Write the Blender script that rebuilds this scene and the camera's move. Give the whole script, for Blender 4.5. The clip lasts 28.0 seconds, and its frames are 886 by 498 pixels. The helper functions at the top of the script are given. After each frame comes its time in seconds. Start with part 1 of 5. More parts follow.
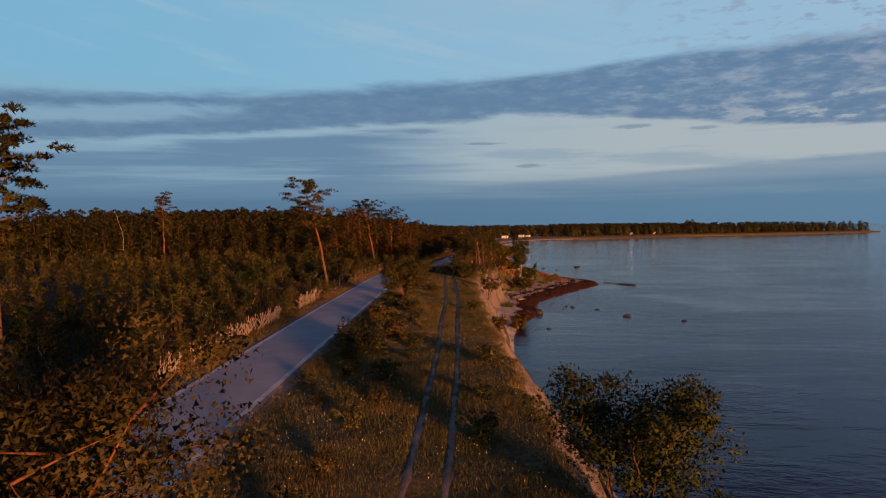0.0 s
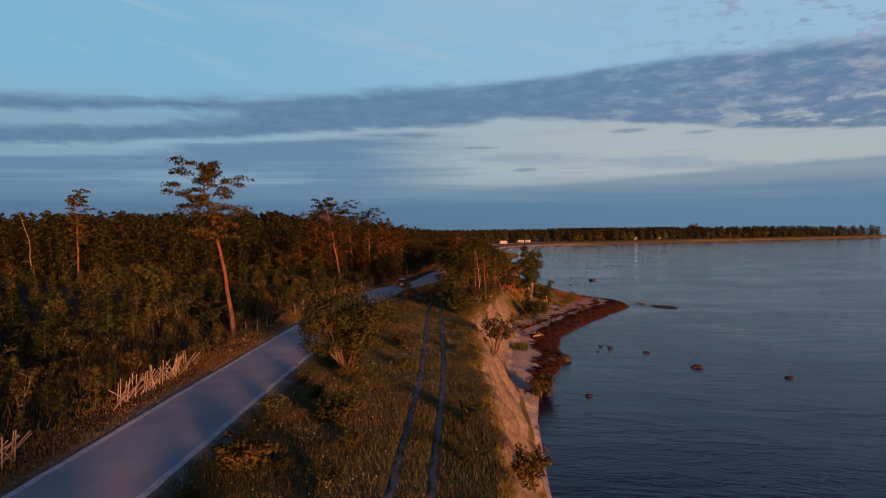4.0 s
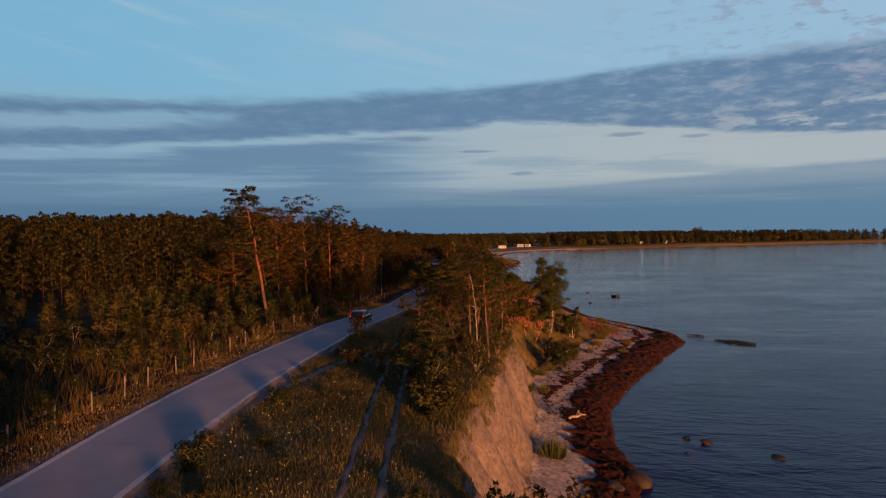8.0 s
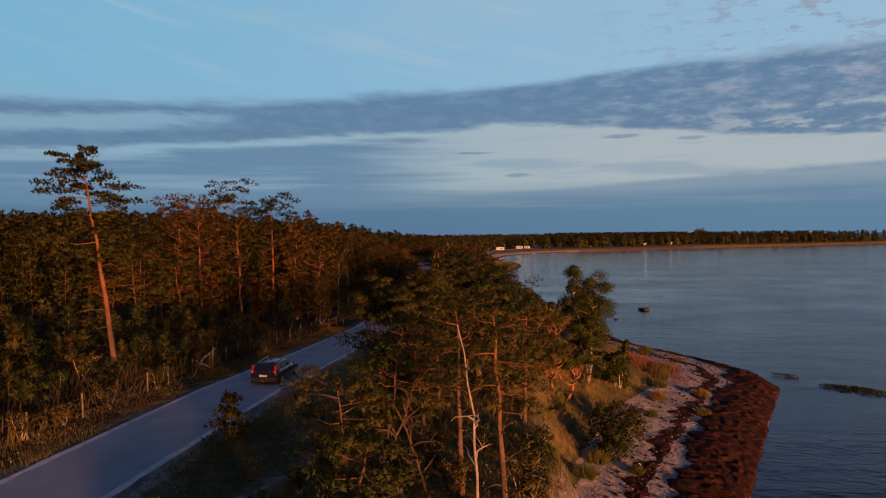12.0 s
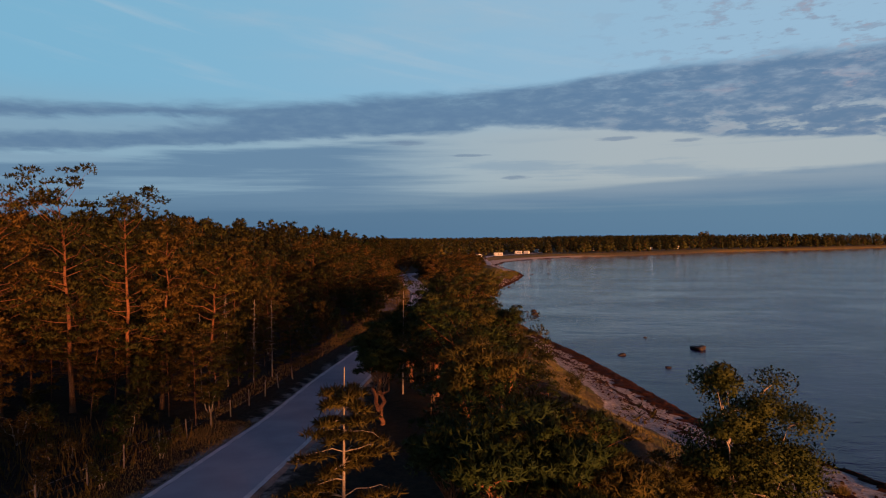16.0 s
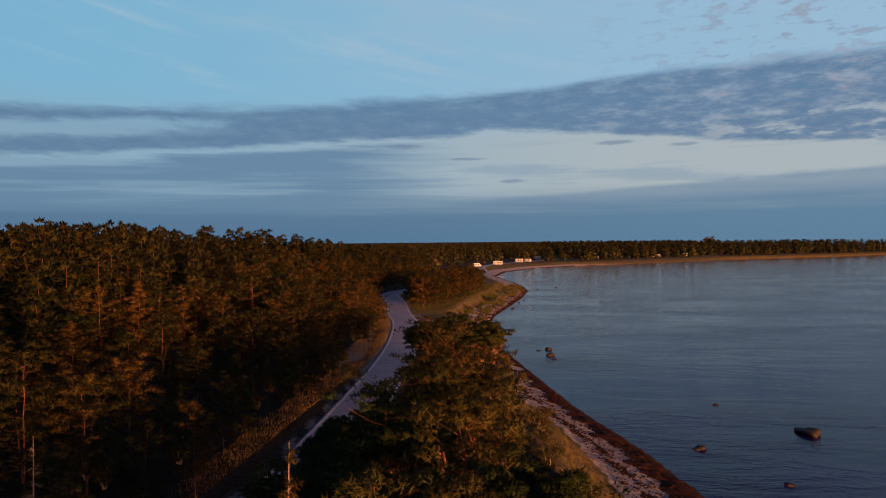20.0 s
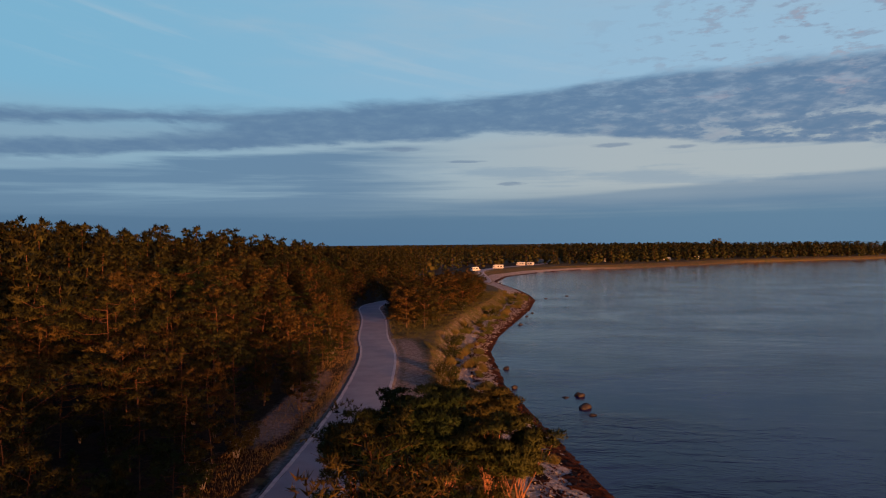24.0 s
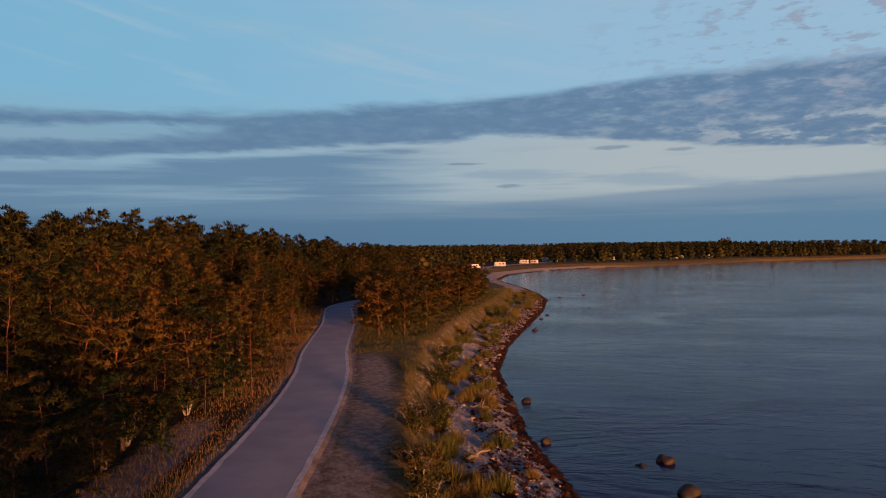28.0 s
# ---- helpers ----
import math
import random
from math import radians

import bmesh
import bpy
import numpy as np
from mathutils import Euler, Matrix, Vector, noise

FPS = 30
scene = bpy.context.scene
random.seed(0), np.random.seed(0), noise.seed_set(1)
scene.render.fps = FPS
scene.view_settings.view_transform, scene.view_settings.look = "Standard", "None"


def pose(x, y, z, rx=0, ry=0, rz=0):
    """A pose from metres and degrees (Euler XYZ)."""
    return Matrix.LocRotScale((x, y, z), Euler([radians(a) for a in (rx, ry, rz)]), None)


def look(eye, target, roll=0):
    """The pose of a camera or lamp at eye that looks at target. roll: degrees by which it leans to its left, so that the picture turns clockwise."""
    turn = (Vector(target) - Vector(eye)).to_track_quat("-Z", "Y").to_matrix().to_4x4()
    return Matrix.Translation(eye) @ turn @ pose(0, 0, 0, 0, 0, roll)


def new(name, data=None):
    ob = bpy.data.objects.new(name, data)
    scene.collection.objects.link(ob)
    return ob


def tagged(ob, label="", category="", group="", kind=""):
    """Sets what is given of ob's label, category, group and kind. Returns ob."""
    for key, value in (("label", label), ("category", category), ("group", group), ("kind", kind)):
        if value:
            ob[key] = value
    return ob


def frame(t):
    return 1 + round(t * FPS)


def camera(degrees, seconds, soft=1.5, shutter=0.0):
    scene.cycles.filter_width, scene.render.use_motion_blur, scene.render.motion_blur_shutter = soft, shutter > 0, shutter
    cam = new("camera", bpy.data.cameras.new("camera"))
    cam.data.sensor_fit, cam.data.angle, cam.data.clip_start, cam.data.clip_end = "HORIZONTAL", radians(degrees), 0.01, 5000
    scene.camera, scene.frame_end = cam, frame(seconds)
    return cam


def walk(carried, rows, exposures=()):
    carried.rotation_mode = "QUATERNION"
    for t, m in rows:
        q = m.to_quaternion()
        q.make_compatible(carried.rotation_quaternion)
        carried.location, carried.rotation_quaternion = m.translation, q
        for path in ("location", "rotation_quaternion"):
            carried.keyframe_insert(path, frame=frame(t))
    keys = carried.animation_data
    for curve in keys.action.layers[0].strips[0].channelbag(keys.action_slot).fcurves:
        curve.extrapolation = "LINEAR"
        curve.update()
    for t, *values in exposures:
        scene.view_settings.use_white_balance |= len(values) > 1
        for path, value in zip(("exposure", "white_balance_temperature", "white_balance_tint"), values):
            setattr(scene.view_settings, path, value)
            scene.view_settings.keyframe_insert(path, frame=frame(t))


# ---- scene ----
# camera: a drone that follows a coast road, about 9 m above it
cam = camera(68.0, 28.0, soft=1.1)
PATH = [
    (0, (-0.00, 0.01, 16.53), 87.89, 7.55),
    (1, (-0.77, 9.13, 16.76), 87.98, 7.47),
    (2, (-1.62, 18.27, 16.92), 88.06, 7.40),
    (3, (-2.48, 27.61, 16.97), 88.16, 7.30),
    (3.5, (-2.89, 32.31, 16.99), 88.20, 7.28),
    (5.5, (-4.38, 52.24, 16.96), 88.36, 7.17),
    (6, (-4.73, 57.08, 17.03), 88.40, 7.15),
    (7, (-5.46, 66.65, 17.16), 88.46, 7.04),
    (8, (-6.17, 76.74, 17.13), 88.54, 6.97),
    (9, (-6.83, 86.86, 16.98), 88.62, 6.93),
    (10, (-7.47, 96.17, 17.13), 88.67, 6.82),
    (11, (-8.10, 102.62, 16.89), 88.69, 6.72),
    (12, (-8.51, 108.52, 16.48), 88.68, 6.65),
    (12.5, (-8.73, 112.50, 16.34), 88.66, 6.62),
    (14.5, (-9.99, 131.14, 17.02), 88.74, 6.45),
    (15, (-10.29, 135.61, 17.39), 88.80, 6.38),
    (16, (-10.77, 144.29, 18.08), 88.87, 6.35),
    (17, (-11.19, 152.80, 18.71), 88.96, 6.29),
    (18, (-11.72, 161.43, 19.31), 89.02, 6.26),
    (19, (-12.34, 169.87, 20.03), 89.10, 6.23),
    (20, (-12.97, 178.59, 20.61), 89.18, 6.14),
    (21, (-13.42, 187.44, 20.77), 89.23, 6.10),
    (21.5, (-13.68, 192.05, 20.74), 89.26, 6.06),
    (23.5, (-15.00, 210.74, 20.34), 89.40, 6.00),
    (24, (-15.28, 215.40, 20.07), 89.40, 5.97),
    (25, (-15.85, 225.05, 19.35), 89.45, 5.96),
    (26, (-16.34, 235.01, 18.43), 89.53, 5.94),
    (27, (-16.85, 244.33, 17.25), 89.60, 5.90),
    (28, (-17.75, 252.63, 15.91), 89.60, 5.86),
]
walk(cam, [(t, pose(*eye, tilt, 0, turn) @ pose(0, 0, 0, 0, 0, -0.57)) for t, eye, tilt, turn in PATH])

# ---- sky and sun: the last warm light from low behind the camera, over the sea ----
SUN_EL, SUN_FROM = 3.7, 146.0  # degrees: above the horizon; compass bearing that it comes from (0 is +y, 90 is +x)


def node(tree, kind, ins=None, **props):
    n = tree.nodes.new(kind)
    for k, v in props.items():
        if k == "operation":
            n.operation = v
        elif k == "blend_type":
            n.blend_type = v
        elif k == "data_type":
            n.data_type = v
        elif k == "interpolation_type":
            n.interpolation_type = v
        elif k == "attribute_name":
            n.attribute_name = v
        elif k == "noise_dimensions":
            n.noise_dimensions = v
        elif k == "feature":
            n.feature = v
        elif k == "sky_type":
            n.sky_type = v
    for key, v in (ins or {}).items():
        socket = n.inputs[key]
        if isinstance(v, bpy.types.NodeSocket):
            tree.links.new(v, socket)
        else:
            socket.default_value = v
    return n


def maths(tree, op, a, b=0.0, c=0.0):
    return node(tree, "ShaderNodeMath", {0: a, 1: b, 2: c}, operation=op).outputs[0]


def mix(tree, f, a, b):
    def colour(v):
        return v if isinstance(v, bpy.types.NodeSocket) else (*v[:3], 1.0)
    return node(tree, "ShaderNodeMix", {0: f, 6: colour(a), 7: colour(b)}, data_type="RGBA").outputs[2]


def span(tree, v, lo, hi, a=0.0, b=1.0):
    return node(tree, "ShaderNodeMapRange", {0: v, 1: lo, 2: hi, 3: a, 4: b}, interpolation_type="SMOOTHSTEP").outputs[0]


def noisy(tree, vec, scale, detail=4.0, rough=0.55, warp=0.0):
    return node(tree, "ShaderNodeTexNoise", {"Vector": vec, "Scale": scale, "Detail": detail, "Roughness": rough, "Distortion": warp}).outputs[0]


world = bpy.data.worlds.new("dusk")
scene.world = world
world.use_nodes = True
wt = world.node_tree
wt.nodes.clear()
sky = node(wt, "ShaderNodeTexSky", sky_type="NISHITA")
sky.sun_disc, sky.sun_elevation, sky.sun_rotation = False, radians(SUN_EL), radians(SUN_FROM)
sky.air_density, sky.dust_density, sky.ozone_density = 1.0, 1.2, 3.0
way = node(wt, "ShaderNodeTexCoord").outputs["Generated"]
axes = node(wt, "ShaderNodeSeparateXYZ", {0: way})
el = axes.outputs[2]
az = maths(wt, "ARCTAN2", axes.outputs[0], axes.outputs[1])


def streaks(ax, ay, scale, detail, rough, warp=0.3, off=0.0):
    v = node(wt, "ShaderNodeCombineXYZ", {0: maths(wt, "MULTIPLY", az, ax), 1: maths(wt, "MULTIPLY", el, ay), 2: off}).outputs[0]
    return noisy(wt, v, scale, detail, rough, warp)


fine = streaks(7, 34, 1.0, 9, 0.60, 0.3)
broad = streaks(2.2, 14, 1.0, 5, 0.55, 0.2, 3.0)
thin = streaks(1.5, 34, 1.0, 6, 0.6, 0.3, 7.0)
billow = streaks(19, 58, 1.0, 7, 0.60, 0.2, 11.0)


def lifted(v, by):
    return maths(wt, "MULTIPLY", maths(wt, "SUBTRACT", v, 0.5), by)


ragged = maths(wt, "ADD", el, maths(wt, "ADD", lifted(fine, 0.034), lifted(broad, 0.018)))
silky = maths(wt, "ADD", el, maths(wt, "ADD", lifted(thin, 0.050), lifted(fine, 0.012)))


def over(v, edge, soft):
    """1 where v lies above an edge."""
    return span(wt, maths(wt, "DIVIDE", maths(wt, "SUBTRACT", v, edge), soft), -1.0, 1.0)


def times(*vs):
    out = vs[0]
    for v in vs[1:]:
        out = maths(wt, "MULTIPLY", out, v)
    return out


# clear air: turquoise high up, cream under the cloud bank, slate blue at the horizon
high = mix(wt, span(wt, az, -0.75, 0.5), (0.210, 0.465, 0.655), (0.335, 0.520, 0.690))
pale = mix(wt, span(wt, az, -0.55, 0.25), (0.265, 0.42, 0.545), (0.425, 0.485, 0.520))
low = mix(wt, span(wt, az, -0.5, 0.5), (0.090, 0.188, 0.315), (0.120, 0.232, 0.358))
air = mix(wt, span(wt, silky, 0.030, 0.085), low, pale)
air = mix(wt, span(wt, el, 0.14, 0.22), air, high)
overhead = mix(wt, span(wt, el, 0.338, 0.45), air, (0.036, 0.058, 0.165))
veil = times(span(wt, maths(wt, "ADD", broad, lifted(fine, 0.4)), 0.46, 0.74), span(wt, el, 0.20, 0.30), span(wt, el, 0.44, 0.34))
slant = node(wt, "ShaderNodeCombineXYZ", {0: maths(wt, "MULTIPLY", az, 1.6), 1: maths(wt, "MULTIPLY", maths(wt, "ADD", el, maths(wt, "MULTIPLY", az, 0.20)), 30.0), 2: 21.0}).outputs[0]
cirrus = times(span(wt, maths(wt, "ADD", noisy(wt, slant, 1.0, 6, 0.55, 0.4), lifted(fine, 0.25)), 0.50, 0.72), span(wt, el, 0.19, 0.24), span(wt, el, 0.44, 0.34), span(wt, az, 0.25, -0.05))
overhead = mix(wt, maths(wt, "MULTIPLY", cirrus, 0.40), overhead, (0.43, 0.55, 0.65))
overhead = mix(wt, maths(wt, "MULTIPLY", veil, 0.42), overhead, (0.36, 0.50, 0.62))
SLATE, DEEP = (0.112, 0.212, 0.350), (0.108, 0.198, 0.338)
wisps = times(span(wt, maths(wt, "ADD", thin, lifted(fine, 0.5)), 0.50, 0.66), span(wt, el, 0.16, 0.11), span(wt, el, 0.05, 0.09))
overhead = mix(wt, maths(wt, "MULTIPLY", wisps, 0.45), overhead, (0.20, 0.31, 0.44))
# the edges of the main bank, which climbs to the right
roof = span(wt, az, -0.95, 0.40, 0.166, 0.232)
keel = maths(wt, "SUBTRACT", span(wt, az, -0.92, 0.0, 0.106, 0.157), span(wt, az, 0.04, 0.50, 0.0, 0.036))
# sheets low on the left, and the long wedge low on the right
sheet = times(over(maths(wt, "SUBTRACT", keel, 0.012), silky, 0.006), over(silky, 0.045, 0.03), span(wt, maths(wt, "ADD", az, lifted(thin, 0.5)), -0.05, -0.30))
sheet = times(sheet, span(wt, thin, 0.68, 0.50, 0.25, 1.0))
clouded = mix(wt, maths(wt, "MULTIPLY", sheet, 0.85), overhead, SLATE)
crest = span(wt, az, -0.20, 0.60, 0.058, 0.090)
wedge = times(over(maths(wt, "ADD", crest, lifted(fine, 0.010)), el, 0.004), over(el, maths(wt, "ADD", maths(wt, "SUBTRACT", crest, span(wt, az, -0.1, 0.5, 0.014, 0.036)), lifted(thin, 0.03)), 0.010), span(wt, az, -0.16, 0.02))
clouded = mix(wt, maths(wt, "MULTIPLY", wedge, 0.5), clouded, SLATE)
# the main bank, which climbs and breaks up to the right
body = times(over(roof, ragged, 0.009), over(ragged, keel, 0.005))
gap = times(over(maths(wt, "ADD", keel, 0.040), ragged, 0.005), over(ragged, maths(wt, "ADD", keel, 0.022), 0.006), span(wt, maths(wt, "ADD", az, lifted(fine, 0.5)), -0.36, -0.56))
gap = maths(wt, "MAXIMUM", gap, times(span(wt, billow, 0.50, 0.62), span(wt, az, 0.12, 0.42), span(wt, ragged, 0.190, 0.145)))
body = times(body, maths(wt, "SUBTRACT", 1.0, maths(wt, "MULTIPLY", gap, 0.8)))
crumbs = streaks(34, 120, 1.0, 5, 0.6, 0.2, 17.0)
thinned = maths(wt, "ADD", maths(wt, "MULTIPLY", crumbs, 0.5), maths(wt, "MULTIPLY", billow, 0.5))
body = times(body, span(wt, maths(wt, "ADD", thinned, span(wt, az, 0.25, -0.25, 0.0, -0.09)), 0.68, 0.48, 0.72, 1.0))
under = mix(wt, span(wt, thinned, 0.40, 0.66), DEEP, mix(wt, span(wt, az, -0.1, 0.5), (0.140, 0.240, 0.372), (0.235, 0.30, 0.41)))
clouded = mix(wt, maths(wt, "MULTIPLY", body, 0.93), clouded, under)
flecks = times(span(wt, thinned, 0.50, 0.60), over(ragged, roof, 0.02), over(maths(wt, "ADD", roof, 0.105), ragged, 0.03), span(wt, az, 0.02, 0.40))
clouded = mix(wt, maths(wt, "MULTIPLY", flecks, 0.65), clouded, (0.25, 0.31, 0.42))
rosy = times(span(wt, billow, 0.55, 0.72), maths(wt, "MAXIMUM", body, flecks), span(wt, az, 0.0, 0.5))
clouded = mix(wt, maths(wt, "MULTIPLY", rosy, 0.55), clouded, (0.43, 0.36, 0.41))
# a few small flat clouds in the pale gap
for a0, e0, wide, tall in ((0.00, 0.087, 0.022, 0.0030), (0.148, 0.139, 0.030, 0.0035), (-0.165, 0.140, 0.030, 0.0040), (-0.07, 0.121, 0.030, 0.0020), (0.245, 0.132, 0.022, 0.0030)):
    u, v = maths(wt, "DIVIDE", maths(wt, "SUBTRACT", az, a0), wide), maths(wt, "DIVIDE", maths(wt, "SUBTRACT", el, e0), tall)
    near_it = maths(wt, "ADD", maths(wt, "ADD", maths(wt, "MULTIPLY", u, u), maths(wt, "MULTIPLY", v, v)), lifted(crumbs, 3.0))
    clouded = mix(wt, maths(wt, "MULTIPLY", span(wt, near_it, 1.4, 0.0), 0.6), clouded, (0.15, 0.22, 0.34))
# behind the camera: the afterglow round the low sun
to_sun = node(wt, "ShaderNodeVectorMath", {0: way, 1: (math.sin(radians(SUN_FROM)), math.cos(radians(SUN_FROM)), 0.05)}, operation="DOT_PRODUCT").outputs["Value"]
after = times(span(wt, to_sun, 0.35, 1.0), span(wt, el, 0.45, 0.0))
clouded = mix(wt, maths(wt, "MULTIPLY", after, 0.8), clouded, (0.85, 0.36, 0.15))
# the air's own scatter, from the sky model, over the whole dome
glow = node(wt, "ShaderNodeVectorMath", {0: sky.outputs[0], 1: (0.012, 0.012, 0.012)}, operation="MULTIPLY").outputs[0]
total = node(wt, "ShaderNodeVectorMath", {0: clouded, 1: glow}, operation="ADD").outputs[0]
back = node(wt, "ShaderNodeBackground", {"Color": total, "Strength": 0.46})
node(wt, "ShaderNodeOutputWorld", {"Surface": back.outputs[0]})

lamp = bpy.data.lights.new("sun", "SUN")
lamp.energy, lamp.angle, lamp.color = 5.0, radians(6.0), (1.0, 0.37, 0.125)
sun = new("sun", lamp)
a, e = radians(SUN_FROM), radians(SUN_EL)
sun.matrix_world = look((0, 0, 60), (-100 * math.sin(a) * math.cos(e), -100 * math.cos(a) * math.cos(e), 60 - 100 * math.sin(e)))
scene.view_settings.exposure = 1.0

# ---- materials ----


def material(name, rough=0.9, spec=0.25):
    m = bpy.data.materials.new(name)
    m.use_nodes = True
    t = m.node_tree
    p = t.nodes["Principled BSDF"]
    p.inputs["Roughness"].default_value = rough
    p.inputs["Specular IOR Level"].default_value = spec
    return m, t, p


def relief(t, p, h, strength, distance):
    b = node(t, "ShaderNodeBump", {"Strength": strength, "Distance": distance, "Height": h})
    t.links.new(b.outputs[0], p.inputs["Normal"])


def place_of(t):
    return node(t, "ShaderNodeNewGeometry").outputs["Position"]


def mottled(name, dark, light, scale, rough=0.9, spec=0.25, bump=0.4, dist=0.02, fine_scale=None):
    """Two sizes of variation between two colours, at real-world size, with relief."""
    m, t, p = material(name, rough, spec)
    pos = place_of(t)
    big, small = noisy(t, pos, scale, 5), noisy(t, pos, fine_scale or scale * 9, 6, 0.65)
    f = span(t, maths(t, "ADD", maths(t, "MULTIPLY", big, 0.55), maths(t, "MULTIPLY", small, 0.45)), 0.36, 0.64)
    t.links.new(mix(t, f, dark, light), p.inputs["Base Color"])
    relief(t, p, small, bump, dist)
    return m


def leafy(name, dark, light, dry, through_light=0.15):
    """Foliage: colour varies from tuft to tuft and from plant to plant."""
    m, t, p = material(name, 0.75, 0.2)
    tuft = node(t, "ShaderNodeNewGeometry").outputs["Random Per Island"]
    plant = node(t, "ShaderNodeObjectInfo").outputs["Random"]
    drift = noisy(t, place_of(t), 0.12, 3)
    patch = noisy(t, place_of(t), 0.42, 2)
    shade = span(t, maths(t, "ADD", maths(t, "MULTIPLY", plant, 0.4), maths(t, "MULTIPLY", patch, 0.6)), 0.30, 0.72)
    c = mix(t, maths(t, "MULTIPLY", tuft, maths(t, "ADD", 0.45, maths(t, "MULTIPLY", shade, 0.85))), dark, light)
    c = mix(t, span(t, maths(t, "ADD", maths(t, "MULTIPLY", plant, 0.5), maths(t, "MULTIPLY", drift, 0.65)), 0.42, 0.86), c, dry)
    t.links.new(c, p.inputs["Base Color"])
    glow = node(t, "ShaderNodeBsdfTranslucent", {"Color": c})
    both = node(t, "ShaderNodeMixShader", {0: through_light, 1: p.outputs[0], 2: glow.outputs[0]})
    t.links.new(both.outputs[0], t.nodes["Material Output"].inputs[0])
    return m


PINE = leafy("pine_needles", (0.012, 0.016, 0.003), (0.072, 0.070, 0.011), (0.098, 0.058, 0.012))
FRESH = leafy("green_needles", (0.012, 0.026, 0.005), (0.055, 0.078, 0.013), (0.072, 0.062, 0.013))
YOUNG = leafy("young_needles", (0.016, 0.028, 0.006), (0.072, 0.092, 0.018), (0.084, 0.074, 0.016))
LEAF = leafy("broad_leaves", (0.014, 0.024, 0.005), (0.056, 0.068, 0.012), (0.066, 0.048, 0.012), 0.2)
BIRCH = leafy("birch_leaves", (0.022, 0.034, 0.006), (0.068, 0.084, 0.013), (0.080, 0.070, 0.013), 0.2)
THICKET = leafy("thicket_leaves", (0.016, 0.024, 0.006), (0.056, 0.068, 0.014), (0.078, 0.056, 0.014), 0.15)
GRASS = leafy("dry_grass", (0.042, 0.046, 0.013), (0.130, 0.120, 0.036), (0.165, 0.106, 0.033), 0.15)
RUSH = leafy("shore_grass", (0.038, 0.050, 0.012), (0.115, 0.122, 0.032), (0.130, 0.096, 0.028), 0.15)
RUSTY = leafy("dead_needles", (0.10, 0.034, 0.016), (0.22, 0.075, 0.034), (0.20, 0.085, 0.040), 0.15)
DIRT = mottled("worn_dirt", (0.11, 0.090, 0.072), (0.28, 0.235, 0.195), 0.8, 0.95, 0.2, 0.7, 0.03, 22)
POST_WOOD = mottled("old_post_wood", (0.08, 0.068, 0.056), (0.20, 0.175, 0.15), 2.0, bump=0.6, dist=0.01)


def pine_bark():
    """Grey-brown plates low on the trunk, thin flaking orange bark higher up."""
    m, t, p = material("pine_bark", 0.9, 0.2)
    pos = place_of(t)
    up = node(t, "ShaderNodeSeparateXYZ", {0: node(t, "ShaderNodeTexCoord").outputs["Object"]}).outputs[2]
    big, small = noisy(t, pos, 1.2, 5), noisy(t, pos, 11, 6, 0.65)
    f = span(t, maths(t, "ADD", maths(t, "MULTIPLY", big, 0.5), maths(t, "MULTIPLY", small, 0.5)), 0.36, 0.64)
    plates = mix(t, f, (0.034, 0.024, 0.018), (0.12, 0.074, 0.050))
    flakes = mix(t, f, (0.060, 0.026, 0.014), (0.19, 0.080, 0.038))
    t.links.new(mix(t, span(t, maths(t, "ADD", up, maths(t, "MULTIPLY", big, 2.0)), 3.0, 6.5), plates, flakes), p.inputs["Base Color"])
    relief(t, p, small, 0.8, 0.03)
    return m


BARK = pine_bark()
ORANGE_BARK = mottled("flaking_orange_bark", (0.12, 0.055, 0.030), (0.34, 0.155, 0.075), 2.2, bump=0.8, dist=0.02)
GREY_BARK = mottled("grey_bark", (0.10, 0.085, 0.07), (0.30, 0.27, 0.23), 1.5, bump=0.7, dist=0.02)
DEAD_WOOD = mottled("weathered_wood", (0.13, 0.105, 0.085), (0.30, 0.255, 0.215), 2.0, bump=0.6, dist=0.01)
ASPHALT = mottled("pale_asphalt", (0.235, 0.245, 0.265), (0.32, 0.325, 0.34), 0.35, 0.85, 0.3, 0.25, 0.008, 40)
EDGE = mottled("limestone_edge", (0.40, 0.39, 0.37), (0.62, 0.60, 0.57), 1.5, 0.95, 0.2, 0.5, 0.02, 25)
RUT_SOIL = mottled("rut_soil", (0.090, 0.078, 0.064), (0.23, 0.20, 0.165), 0.9, 0.95, 0.2, 0.7, 0.03, 14)
STONE = mottled("shore_boulder", (0.008, 0.007, 0.007), (0.032, 0.024, 0.020), 1.4, 0.7, 0.4, 0.7, 0.05)
PALE_STONE = mottled("pale_beach_stone", (0.10, 0.09, 0.08), (0.34, 0.31, 0.28), 2.0, 0.85, 0.3, 0.6, 0.03)
WEED = mottled("washed_up_seaweed", (0.011, 0.005, 0.003), (0.055, 0.020, 0.010), 1.6, 0.95, 0.08, 0.9, 0.08, 9)

# the ground: dry grass, bare clay bank, shingle and sand, forest floor with tree shade in its colour
LAND, t, p = material("land", 0.95, 0.15)
pos = place_of(t)
cover = node(t, "ShaderNodeAttribute", attribute_name="zone")
zone = node(t, "ShaderNodeSeparateColor", {0: cover.outputs[0]})
bare = cover.outputs["Alpha"]
n1, n2, n3 = noisy(t, pos, 0.25, 4), noisy(t, pos, 2.2, 6, 0.68), noisy(t, pos, 14, 5, 0.7)
turf = mix(t, span(t, n2, 0.35, 0.65), (0.055, 0.046, 0.018), (0.140, 0.102, 0.042))
turf = mix(t, span(t, n1, 0.47, 0.66), turf, (0.062, 0.066, 0.020))
